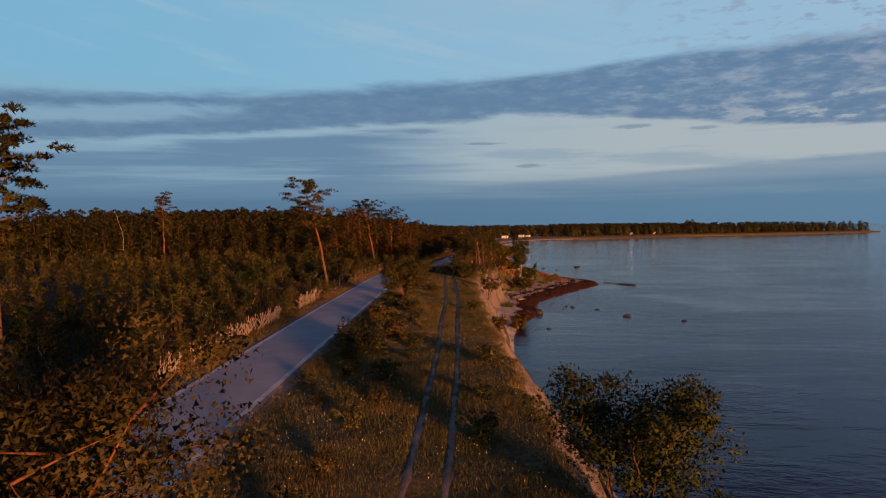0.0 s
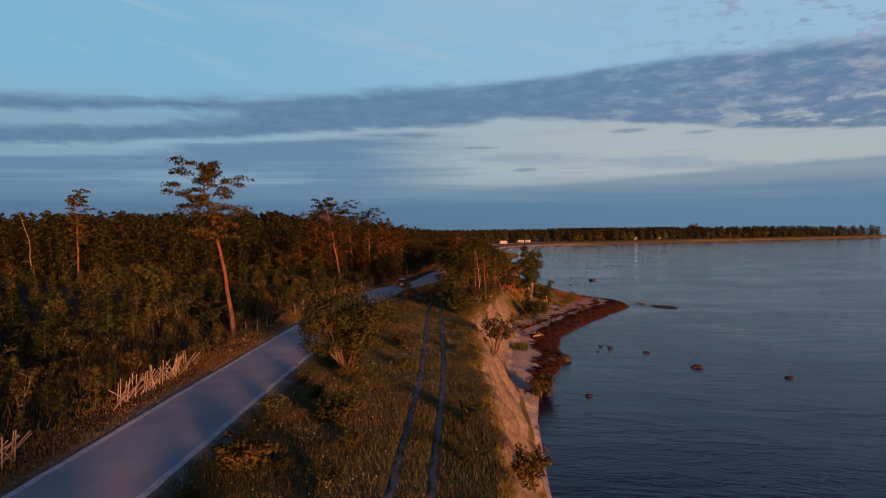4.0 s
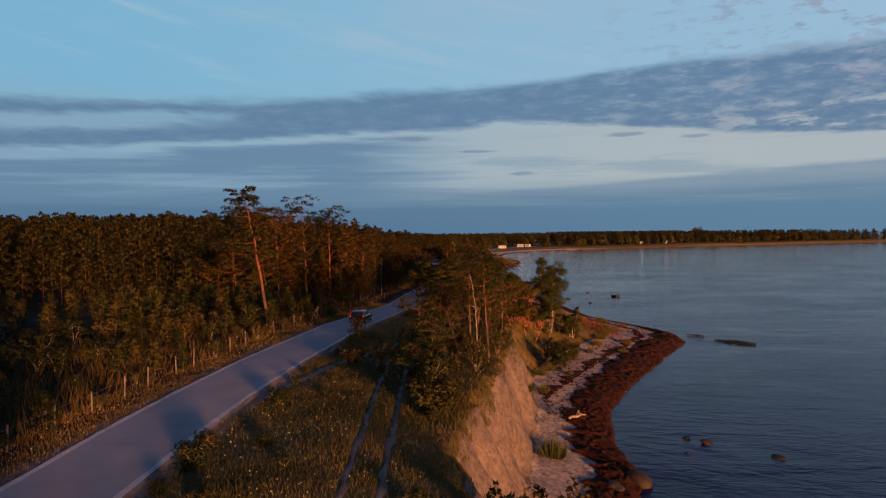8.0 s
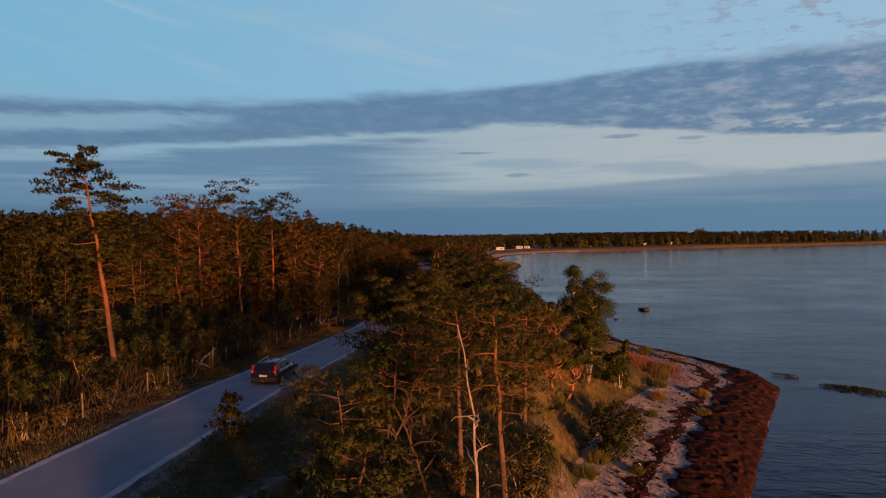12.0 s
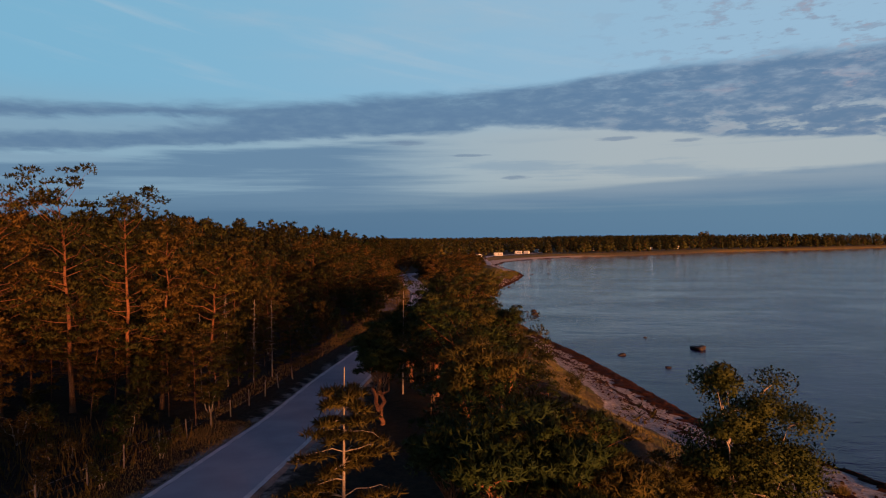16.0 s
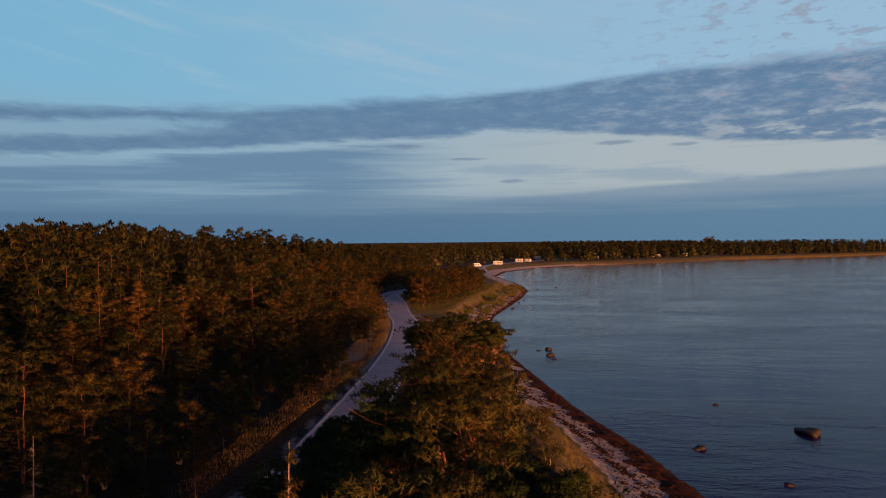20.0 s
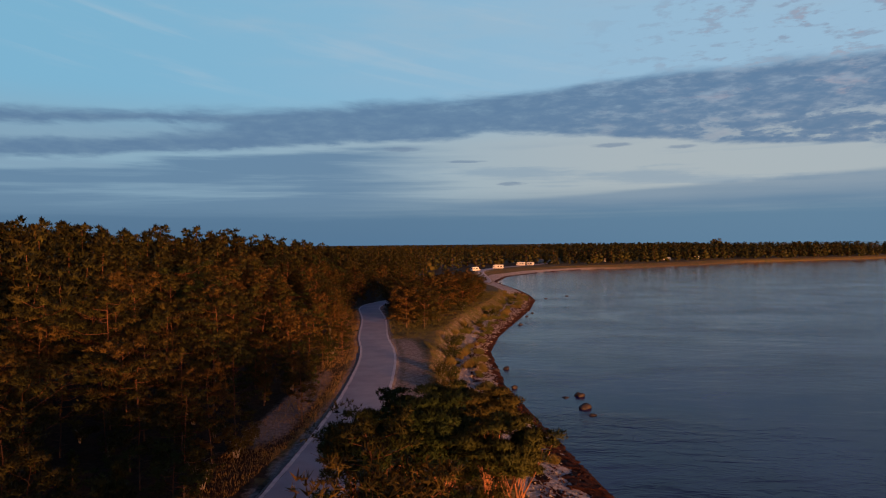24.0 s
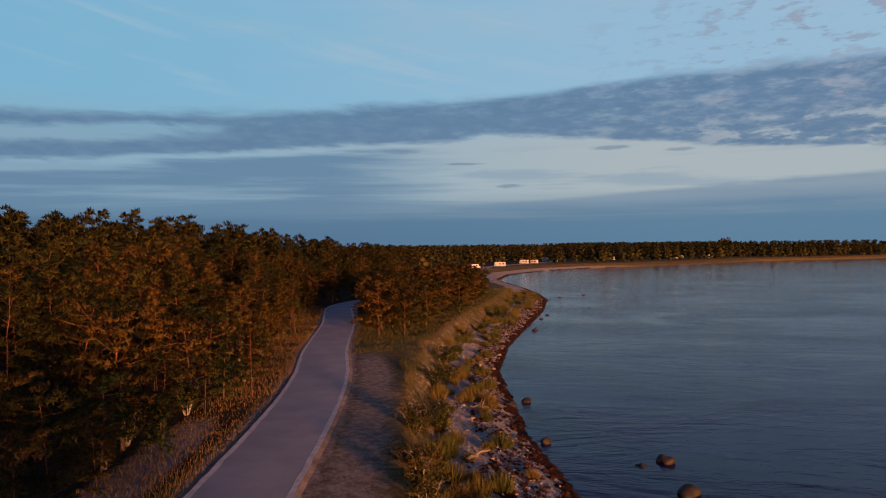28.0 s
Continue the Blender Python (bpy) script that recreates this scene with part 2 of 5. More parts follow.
turf = mix(t, span(t, n3, 0.62, 0.74), turf, (0.16, 0.12, 0.07))
# needle litter, painted near black to include the deep shade under the trees
shaded_floor = mix(t, span(t, n2, 0.35, 0.65), (0.010, 0.008, 0.004), (0.032, 0.022, 0.011))
cells = node(t, "ShaderNodeTexVoronoi", {"Vector": pos, "Scale": 5.5})
pebble = mix(t, cells.outputs["Color"], (0.24, 0.22, 0.20), (0.50, 0.47, 0.44))
pebble = mix(t, span(t, n2, 0.40, 0.66), pebble, (0.22, 0.185, 0.15))
strewn = noisy(t, pos, 0.75, 7, 0.7, 0.8)
pebble = mix(t, span(t, strewn, 0.60, 0.66), pebble, (0.060, 0.036, 0.026))
grit = mix(t, span(t, maths(t, "ADD", maths(t, "MULTIPLY", n2, 0.5), maths(t, "MULTIPLY", n3, 0.5)), 0.38, 0.62), (0.12, 0.098, 0.082), (0.31, 0.265, 0.23))
clay = mix(t, span(t, maths(t, "ADD", maths(t, "MULTIPLY", n2, 0.6), maths(t, "MULTIPLY", n3, 0.4)), 0.36, 0.62), (0.085, 0.068, 0.060), (0.200, 0.170, 0.155))


def lift_by(v, k):
    return maths(t, "MULTIPLY", maths(t, "SUBTRACT", v, 0.5), k)


def edged(v, width=0.35):
    return span(t, maths(t, "ADD", v, maths(t, "MULTIPLY", maths(t, "SUBTRACT", n2, 0.5), width * 2)), 0.42, 0.58)


c = mix(t, edged(zone.outputs[2]), turf, shaded_floor)
c = mix(t, edged(zone.outputs[0]), c, clay)
c = mix(t, edged(zone.outputs[1]), c, pebble)
c = mix(t, span(t, maths(t, "ADD", bare, lift_by(n2, 0.7)), 0.25, 0.75), c, grit)
t.links.new(c, p.inputs["Base Color"])
relief(t, p, maths(t, "ADD", n2, maths(t, "MULTIPLY", n3, 0.5)), 0.8, 0.12)

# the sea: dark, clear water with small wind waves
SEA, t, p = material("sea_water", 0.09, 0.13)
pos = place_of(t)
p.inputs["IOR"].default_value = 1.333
shoal = noisy(t, pos, 0.05, 4, 0.6, 0.6)
t.links.new(mix(t, span(t, shoal, 0.40, 0.62), (0.0080, 0.0080, 0.056), (0.0145, 0.0140, 0.086)), p.inputs["Base Color"])
def rows(turn, squeeze, scale, detail, warp):
    """Broken wave crests that run across one bearing."""
    v = node(t, "ShaderNodeMapping", {"Vector": pos, "Rotation": (0, 0, radians(turn)), "Scale": (squeeze, 1.0, 1.0)}).outputs[0]
    return noisy(t, v, scale, detail, 0.6, warp)


swell = rows(24, 0.35, 0.16, 3, 0.8)
chop = maths(t, "ADD", rows(30, 0.5, 0.55, 4, 0.7), maths(t, "MULTIPLY", rows(-22, 0.55, 0.9, 3, 0.5), 0.7))
ripple = rows(8, 0.6, 3.2, 3, 0.4)
gusts = span(t, rows(20, 0.5, 0.05, 4, 0.9), 0.34, 0.66, 0.35, 1.25)
w = maths(t, "ADD", maths(t, "MULTIPLY", swell, 2.0), maths(t, "MULTIPLY", gusts, maths(t, "ADD", chop, maths(t, "MULTIPLY", ripple, 0.45))))
relief(t, p, w, 0.56, 0.135)


def plain(name, colour, rough=0.5, metal=0.0, spec=0.5):
    m, t, p = material(name, rough, spec)
    p.inputs["Metallic"].default_value = metal
    n = noisy(t, place_of(t), 6.0, 4)
    t.links.new(mix(t, n, [v * 0.82 for v in colour], [min(1, v * 1.12) for v in colour]), p.inputs["Base Color"])
    return m


# ---- helpers for meshes ----
rng = np.random.default_rng(7)


def fast_mesh(name, verts, faces, mats=(), smooth=False, facing=None):
    """A mesh from arrays; all faces have the same number of corners. facing: a normal for each vertex."""
    verts, faces = np.asarray(verts, np.float32), np.asarray(faces, np.int32)
    me = bpy.data.meshes.new(name)
    k = faces.shape[1]
    me.vertices.add(len(verts))
    me.vertices.foreach_set("co", verts.ravel())
    me.loops.add(faces.size)
    me.loops.foreach_set("vertex_index", faces.ravel())
    me.polygons.add(len(faces))
    me.polygons.foreach_set("loop_start", np.arange(0, faces.size, k, dtype=np.int32))
    for m in mats:
        me.materials.append(m)
    me.update(calc_edges=True)
    me.polygons.foreach_set("use_smooth", np.full(len(faces), smooth or facing is not None))
    if facing is not None:
        me.normals_split_custom_set_from_vertices(facing)
    return me


def unit(v):
    return v / (np.linalg.norm(v, axis=1)[:, None] + 1e-9)


def leaf_mesh(name, vfn, mat):
    """Foliage from verts, faces and the way each vertex faces, so that a clump has a lit and a shaded side."""
    return fast_mesh(name, vfn[0], vfn[1], [mat], facing=vfn[2])


def facing_out(r, v, centre, heart, size=1.0, k=3):
    """Normals away from the middle of each clump and of the whole crown, with some scatter leaf by leaf."""
    scatter_by = np.repeat(r.normal(size=(len(v) // k, 3)), k, 0)
    return unit(0.72 * unit((v - centre) / size) + 0.40 * unit(v - heart) + 0.20 * scatter_by + [0, 0, 0.10])


def part(name, data, mat, parent, label=""):
    """Links a bmesh or a mesh as one mesh object under a thing or a part (or at the top, with no parent)."""
    if isinstance(data, bmesh.types.BMesh):
        me = bpy.data.meshes.new(name)
        data.to_mesh(me)
        data.free()
        data = me
    if mat and not data.materials:
        data.materials.append(mat)
    ob = new(name, data)
    ob.parent = parent
    return tagged(ob, label)


def merge(pieces):
    """Joins (verts, faces) pairs, or triples with normals, of one corner count."""
    vs, fs, ns, n = [], [], [], 0
    for v, f, *way in pieces:
        vs.append(v)
        fs.append(np.asarray(f) + n)
        ns += way
        n += len(v)
    return (np.concatenate(vs), np.concatenate(fs), *([np.concatenate(ns)] if ns else []))


def tube(points, radii, sides=6):
    """A bent, tapered stem as quads."""
    pts = np.asarray(points, float)
    d = np.gradient(pts, axis=0)
    d /= np.linalg.norm(d, axis=1)[:, None] + 1e-9
    ref = np.where(np.abs(d[:, 2:3]) > 0.9, [[1.0, 0, 0]], [[0, 0, 1.0]])
    u = np.cross(d, ref)
    u /= np.linalg.norm(u, axis=1)[:, None] + 1e-9
    v = np.cross(d, u)
    a = np.linspace(0, 2 * np.pi, sides, endpoint=False)
    ring = np.cos(a)[None, :, None] * u[:, None] + np.sin(a)[None, :, None] * v[:, None]
    verts = (pts[:, None] + ring * np.asarray(radii)[:, None, None]).reshape(-1, 3)
    i = np.arange(len(pts) - 1)[:, None] * sides
    j = np.arange(sides)[None]
    k = (j + 1) % sides
    return verts, np.stack([i + j, i + k, i + sides + k, i + sides + j], -1).reshape(-1, 4)


def sprays(r, centres, radii, count, size, rise=0.3, slim=0.45):
    """Small three-cornered sprays of leaves or needles, scattered through flattened clumps."""
    centres, radii = np.asarray(centres, float), np.asarray(radii, float)
    if radii.ndim == 1:
        radii = np.stack([radii, radii, radii * 0.6], 1)
    n = len(centres) * count
    d = r.normal(size=(n, 3))
    d /= np.linalg.norm(d, axis=1)[:, None]
    q = r.random(n) ** 0.45
    at = np.repeat(centres, count, 0) + d * q[:, None] * np.repeat(radii, count, 0)
    out = d * 0.5 + r.normal(size=(n, 3)) * 0.8
    out[:, 2] += rise
    out /= np.linalg.norm(out, axis=1)[:, None] + 1e-9
    side = unit(np.cross(out, d + 0.5 * r.normal(size=(n, 3))))
    s = size * (0.6 + 0.8 * r.random(n))[:, None]
    v = np.stack([at - side * s * slim, at + side * s * slim, at + out * s], 1).reshape(-1, 3)
    heart = centres.mean(0) - [0, 0, 0.2 * np.ptp(centres[:, 2])]
    return v, np.arange(n * 3).reshape(-1, 3), facing_out(r, v, np.repeat(centres, count * 3, 0), heart, np.repeat(radii, count * 3, 0))


def tufts(r, centres, radii, count, size, needles=5, slim=0.11, rise=0.5, heart=0.0):
    """Brushes of thin needles, set over the outside of flattened clumps, the upper side thickest."""
    centres, radii = np.asarray(centres, float), np.asarray(radii, float)
    n = len(centres) * count
    d = r.normal(size=(n, 3))
    d[:, 2] = np.where(d[:, 2] < -0.3, -d[:, 2], d[:, 2])
    d /= np.linalg.norm(d, axis=1)[:, None]
    at = np.repeat(centres, count, 0) + d * (r.random(n) ** 0.35)[:, None] * np.repeat(radii, count, 0)
    way = d + [0, 0, rise] + 0.25 * r.normal(size=(n, 3))
    way /= np.linalg.norm(way, axis=1)[:, None]
    at, way, skin, s = np.repeat(at, needles, 0), np.repeat(way, needles, 0), np.repeat(d, needles, 0), np.repeat(size * (0.65 + 0.7 * r.random(n)), needles)[:, None]
    out = unit(way + 0.85 * r.normal(size=at.shape))
    side = unit(np.cross(out, skin + 0.45 * r.normal(size=at.shape)))
    v = np.stack([at - side * s * slim, at + side * s * slim, at + out * s], 1).reshape(-1, 3)
    middle = centres.mean(0) - [0, 0, 0.2 * np.ptp(centres[:, 2])]
    k = count * needles * 3
    way = facing_out(r, v, np.repeat(centres, k, 0), middle, np.repeat(radii, k, 0))
    if not heart:
        return v, np.arange(len(v)).reshape(-1, 3), way
    # the twiggy inside of each clump, which keeps light from passing
    g = (1 + 5 ** 0.5) / 2
    ball = np.array([(-1, g, 0), (1, g, 0), (-1, -g, 0), (1, -g, 0), (0, -1, g), (0, 1, g), (0, -1, -g), (0, 1, -g), (g, 0, -1), (g, 0, 1), (-g, 0, -1), (-g, 0, 1)]) / 1.9
    tri = np.array([(0, 11, 5), (0, 5, 1), (0, 1, 7), (0, 7, 10), (0, 10, 11), (1, 5, 9), (5, 11, 4), (11, 10, 2), (10, 7, 6), (7, 1, 8), (3, 9, 4), (3, 4, 2), (3, 2, 6), (3, 6, 8), (3, 8, 9), (4, 9, 5), (2, 4, 11), (6, 2, 10), (8, 6, 7), (9, 8, 1)])
    core = centres[:, None] + ball[None] * radii[:, None] * heart * (0.65 + 0.6 * r.random((len(centres), 12, 1)))
    faces = tri[None] + 12 * np.arange(len(centres))[:, None, None]
    core = core.reshape(-1, 3)
    return merge([(v, np.arange(len(v)).reshape(-1, 3), way), (core, faces.reshape(-1, 3), facing_out(r, core, np.repeat(centres, 12, 0), middle, np.repeat(radii, 12, 0), 12))])


def bend(a, b, sag=0.0, n=6, jitter=0.0, r=None):
    """Points from a to b with a lift or sag in the middle."""
    a, b = np.asarray(a, float), np.asarray(b, float)
    s = np.linspace(0, 1, n)[:, None]
    p = a + (b - a) * s
    p[:, 2] += (sag * 4 * s * (1 - s))[:, 0]
    if r is not None:
        p[1:-1] += r.normal(size=(n - 2, 3)) * jitter
    return p


# ---- the lie of the land: x is across the shore, y along it ----
SHORE_Y = (-400, 0, 20, 41, 65, 80, 95, 107, 116, 123, 130, 140, 153, 165, 180, 187, 193, 200, 208, 226, 244, 259, 281, 307, 335, 355, 380, 406, 440, 462, 487, 540, 590, 640, 680, 706, 750, 807, 867, 950, 1010, 1040, 1060, 1200, 4000)
SHORE_X = (30, 11, 8.5, 5.0, -0.6, -1.9, -2.4, -2.0, 0.2, 1.8, 0.9, 1.8, 6.4, 11.6, 18.2, 18.2, 15.4, 11.8, 7.0, 3.2, -1.0, -5.7, -10.8, -16.4, -19.4, -18.2, -14.5, -10.5, -7.5, -9.0, -12.6, -23, -18, 2, 34, 79, 130, 185, 300, 420, 500, 505, 470, 300, 200)
BANK_Y = (-400, 35, 48, 60, 70, 80, 95, 105, 113, 122, 131, 138, 143, 151, 163, 177, 190, 201, 213, 231, 254, 280, 300, 320, 345, 360, 400, 450, 520, 650, 800, 4000)
BANK_TOP = (5.8, 6.2, 5.4, 4.2, 3.6, 4.4, 5.3, 7.0, 8.7, 9.8, 8.7, 8.6, 10.5, 15, 20, 22, 20.5, 18, 14.5, 13, 11.5, 12, 10.8, 9.9, 9.2, 10, 11, 12, 18, 20, 16, 16)
BANK_FOOT = (0.5, 0.5, 0.5, 0.5, 0.5, 0.7, 1.0, 2.6, 5.4, 7.6, 6.4, 6.8, 8.3, 11, 13, 11.5, 11.5, 11, 8.5, 7.5, 6.5, 9.2, 8, 6.9, 6.3, 7.3, 7.2, 9, 10, 9, 3.5, 3.5)
FOOT_Z = (0.2, 0.2, 0.2, 0.2, 0.2, 0.25, 0.4, 0.7, 1.0, 1.1, 1.1, 1.15, 1.2, 1.3, 1.4, 1.4, 1.4, 1.3, 1.2, 1.1, 1.1, 1.2, 1.2, 1.2, 1.2, 1.2, 1.2, 1.2, 1.2, 1.2, 1.3, 1.3)
LAND_Y = (-400, 60, 125, 147, 165, 190, 230, 280, 380, 500, 700, 1000, 4000)
LAND_Z = (7.3, 7.4, 7.3, 6.9, 5.9, 4.7, 4.2, 3.9, 3.6, 3.0, 2.4, 2.4, 4.0)


ROAD = ((5, -400), (-5, -60), (-11.5, 0), (-15, 20), (-16.9, 36), (-18.8, 53), (-21.2, 75), (-23.5, 98), (-24.9, 112), (-25.5, 130), (-25.8, 155), (-26.6, 187), (-27.3, 205), (-27.6, 225), (-28.4, 250), (-29.3, 267), (-30.8, 283), (-33.1, 300), (-35.6, 313), (-39.2, 327), (-44.4, 352), (-48.6, 368), (-51.0, 378), (-51.4, 388), (-48.4, 400), (-41.5, 412), (-36, 424), (-33.6, 438), (-33.5, 452), (-34, 468), (-33.5, 490), (-28, 520), (-29, 555), (-34, 600), (-26, 650), (-4, 700), (20, 760))


def road_x(y):
    return np.interp(y, [q[1] for q in ROAD], [q[0] for q in ROAD])


def shore(y):
    return np.interp(y, SHORE_Y, SHORE_X)


def wobble(x, y):
    """A smooth unevenness of about -1 to 1."""
    return (np.sin(x * 0.31 + 1.3 * np.sin(y * 0.17)) + np.sin(y * 0.27 + 1.7 * np.sin(x * 0.13)) + 0.6 * np.sin(x * 0.9 + y * 0.73) + 0.5 * np.sin(y * 1.31 - x * 0.57)) / 3.1


def height(x, y):
    x, y = np.asarray(x, float), np.asarray(y, float)
    s = shore(y) - x
    top, foot = np.interp(y, BANK_Y, BANK_TOP), np.interp(y, BANK_Y, BANK_FOOT)
    fz, land = np.interp(y, BANK_Y, FOOT_Z), np.interp(y, LAND_Y, LAND_Z)
    ragged = 0.5 * np.sin(y * 0.55) + 0.4 * np.sin(y * 1.37 + 1) + 0.25 * np.sin(y * 3.1)
    wide = np.clip((top - foot) / 4.0, 0.2, 1)
    top, foot = top + ragged * 0.7 * wide, foot + ragged * 0.5 * wide
    beach = fz * np.clip(s / foot, 0, 1) ** 0.75
    u = np.clip((s - foot) / np.maximum(top - foot, 0.5), 0, 1)
    bank = fz + (land - fz) * (0.75 * u + 0.25 * u * u * (3 - 2 * u))
    level = np.clip((np.abs(x - road_x(y)) - 3.5) / 4, 0, 1) * (y < 365)
    inland = land + np.clip((s - top) / 6, 0, 1) * 0.22 * level * wobble(x, y)
    z = np.where(s < 0, np.maximum(s * 0.16, -3.0), np.where(s < foot, beach, np.where(u < 1, bank, inland)))
    return z


# ---- ground, sea, road ----
def land_sheet():
    ys = np.concatenate([np.arange(-400, -40, 20), np.arange(-40, 120, 0.7), np.arange(120, 340, 0.8), np.arange(340, 470, 2.0), np.arange(470, 900, 8), np.arange(900, 1250, 15), np.geomspace(1260, 4000, 14)])
    ss = np.concatenate([[-4500, -1500, -500, -150, -60, -25, -10, -5, -2.5, -1.2, -0.5], np.arange(0, 26, 0.45), np.arange(26, 60, 1.2), np.geomspace(62, 4500, 34)])
    y, s = np.meshgrid(ys, ss, indexing="ij")
    x = shore(y) - s
    z = height(x, y)
    rough = 0.10 * wobble(x * 5, y * 5) + 0.07 * wobble(x * 13 + 3, y * 11)
    top, foot = np.interp(y, BANK_Y, BANK_TOP), np.interp(y, BANK_Y, BANK_FOOT)
    face = (s > foot * 0.9) & (s < top * 1.05)
    z = z + np.where(face, rough * 1.3, np.where((s > 0.3) & (s < foot), rough * 0.5, 0))
    gully = 0.45 * np.abs(np.sin(y * 1.7 + 2 * np.sin(y * 0.6))) + 0.2 * np.abs(np.sin(y * 4.3 + s))
    x = x + np.where(face, rough * 2.6 + (0.3 - gully) * np.clip((s - foot) / 1.5, 0, 1) * np.clip((top - s) / 1.5, 0, 1), 0)
    v = np.stack([x, y, z], -1).reshape(-1, 3)
    n, m = y.shape
    i = (np.arange(n - 1)[:, None] * m + np.arange(m - 1)[None]).ravel()
    me = fast_mesh("ground", v, np.stack([i, i + m, i + m + 1, i + 1], 1), [LAND], True)
    # what covers it: bare bank, shingle, forest floor with its painted-in shade
    bank = np.clip(np.minimum((s - foot * 0.85) / 0.8, (top * 0.98 - s) / 0.9 + 0.5), 0, 1)
    bare = np.interp(y, (-400, 118, 138, 150, 175, 270, 300, 470, 520), (1, 1, 0.95, 0.35, 0.12, 0.2, 0.50, 0.40, 0.25))
    bank = bank * bare
    shingle = np.clip(np.minimum(s / 0.3 + 1, (foot + 0.3 - s) / 1.2), 0, 1) * np.interp(y, (500, 620, 700, 900), (1, 0.85, 0.44, 0.22))
    lay = np.clip(1.3 - np.abs(x - road_x(y) - 5.2) / 2.6, 0, 1) * np.interp(y, (0, 258, 268, 320, 335), (0, 0, 1, 1, 0)) * 0.34
    lay = np.maximum(lay * 2, np.clip(1.2 - np.abs(x - road_x(y) + 6.5) / 2.2, 0, 1) * np.interp(y, (262, 270, 292, 300), (0, 1, 1, 0)))
    lay = np.maximum(lay, np.clip(1.1 - np.abs(np.abs(x - road_x(y)) - 3.0) / 0.9, 0, 1) * 0.8)
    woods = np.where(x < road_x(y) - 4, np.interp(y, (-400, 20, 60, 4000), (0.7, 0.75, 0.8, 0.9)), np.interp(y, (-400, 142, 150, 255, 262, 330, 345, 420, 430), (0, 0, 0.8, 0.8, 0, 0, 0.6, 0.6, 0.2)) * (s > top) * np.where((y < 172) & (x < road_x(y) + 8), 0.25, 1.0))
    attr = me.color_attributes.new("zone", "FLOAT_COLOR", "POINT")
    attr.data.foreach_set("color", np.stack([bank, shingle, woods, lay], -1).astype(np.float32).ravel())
    ob = new("ground", me)
    return tagged(ob, "dry grass, pale clay bank and shingle beach along the coast", "ground", kind="structure")


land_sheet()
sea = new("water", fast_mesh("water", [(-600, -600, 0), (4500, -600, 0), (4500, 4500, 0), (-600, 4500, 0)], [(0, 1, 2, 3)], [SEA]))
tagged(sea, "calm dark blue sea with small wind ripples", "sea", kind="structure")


def smooth_line(pts, step):
    """A rounded line through points, at even steps."""
    p = np.asarray(pts, float)
    q = np.concatenate([[2 * p[0] - p[1]], p, [2 * p[-1] - p[-2]]])
    out = []
    for i in range(1, len(q) - 2):
        n = max(2, int(np.linalg.norm(q[i + 1] - q[i]) / step))
        s = np.linspace(0, 1, n, endpoint=False)[:, None]
        out.append(0.5 * (2 * q[i] + (q[i + 1] - q[i - 1]) * s + (2 * q[i - 1] - 5 * q[i] + 4 * q[i + 1] - q[i + 2]) * s ** 2 + (3 * q[i] - q[i - 1] - 3 * q[i + 1] + q[i + 2]) * s ** 3))
    return np.concatenate(out + [p[-1:]])


def normals(line):
    d = np.gradient(line, axis=0)
    d /= np.linalg.norm(d, axis=1)[:, None]
    return np.stack([d[:, 1], -d[:, 0]], 1)


def ribbon(name, line, offsets, lifts, mat, ragged=0.0, level=None):
    """A strip along a line: offsets to its right, with lifts above the land."""
    nr = normals(line)
    r = np.random.default_rng(len(line))
    rows = []
    for k, (o, h) in enumerate(zip(offsets, lifts)):
        o = o + (r.normal(size=len(line)) * ragged if ragged else 0)
        xy = line + nr * np.reshape(o, (-1, 1))
        z = (height(line[:, 0], line[:, 1]) if level else height(xy[:, 0], xy[:, 1])) + h
        rows.append(np.column_stack([xy, z]))
    v = np.stack(rows, 1)
    n, m = v.shape[:2]
    i = (np.arange(n - 1)[:, None] * m + np.arange(m - 1)[None]).ravel()
    return fast_mesh(name, v.reshape(-1, 3), np.stack([i, i + 1, i + m + 1, i + m], 1), [mat], True)


road_line = smooth_line(ROAD[1:], 1.0)
road = tagged(new("road", ribbon("road", road_line, (-2.30, -1.15, 0, 1.15, 2.30), (0.10, 0.125, 0.135, 0.125, 0.10), ASPHALT, level=True)), "narrow pale grey asphalt road without markings", "road", kind="structure")
for side in (-1, 1):
    inner, outer = sorted((side * 2.29, side * 2.62))
    verge = sorted((side * 2.62, side * 3.25))
    part("road_edge", ribbon("road_edge", road_line, (inner, outer), (0.106, 0.106), EDGE, 0.02, level=True), EDGE, road, "pale worn edge strip")
    part("shoulder", ribbon("shoulder", road_line, verge, ((0.10, -0.12) if side > 0 else (-0.12, 0.10)), DIRT, 0.03, level=True), DIRT, road, "gravel shoulder")

TRACK = ((0.5, -60), (-1.2, -20), (-2.6, 0), (-4.4, 22), (-6.4, 44), (-8.2, 60), (-10.3, 80), (-12.7, 98), (-14.2, 109), (-15.6, 119), (-16.4, 126))
track_line = smooth_line(TRACK, 0.5)
track = tagged(new("dirt_track", None), "two worn wheel ruts of a grassy dirt track", "track", kind="structure")
for o in (0.0, 1.5):
    part("rut", ribbon("rut", track_line, (o - 0.13, o, o + 0.13), (0.0, 0.035, 0.0), RUT_SOIL, 0.07), RUT_SOIL, track)
part("spur", ribbon("spur", smooth_line(((-22.4, 112), (-21.4, 117.5), (-20.2, 123.5), (-18.2, 130.5), (-16.6, 139)), 0.5), (-0.5, -0.15, 0.2, 0.55), (-0.03, 0.02, 0.02, -0.03), RUT_SOIL, 0.16), DIRT, track, "bare gravel spur joining the road")


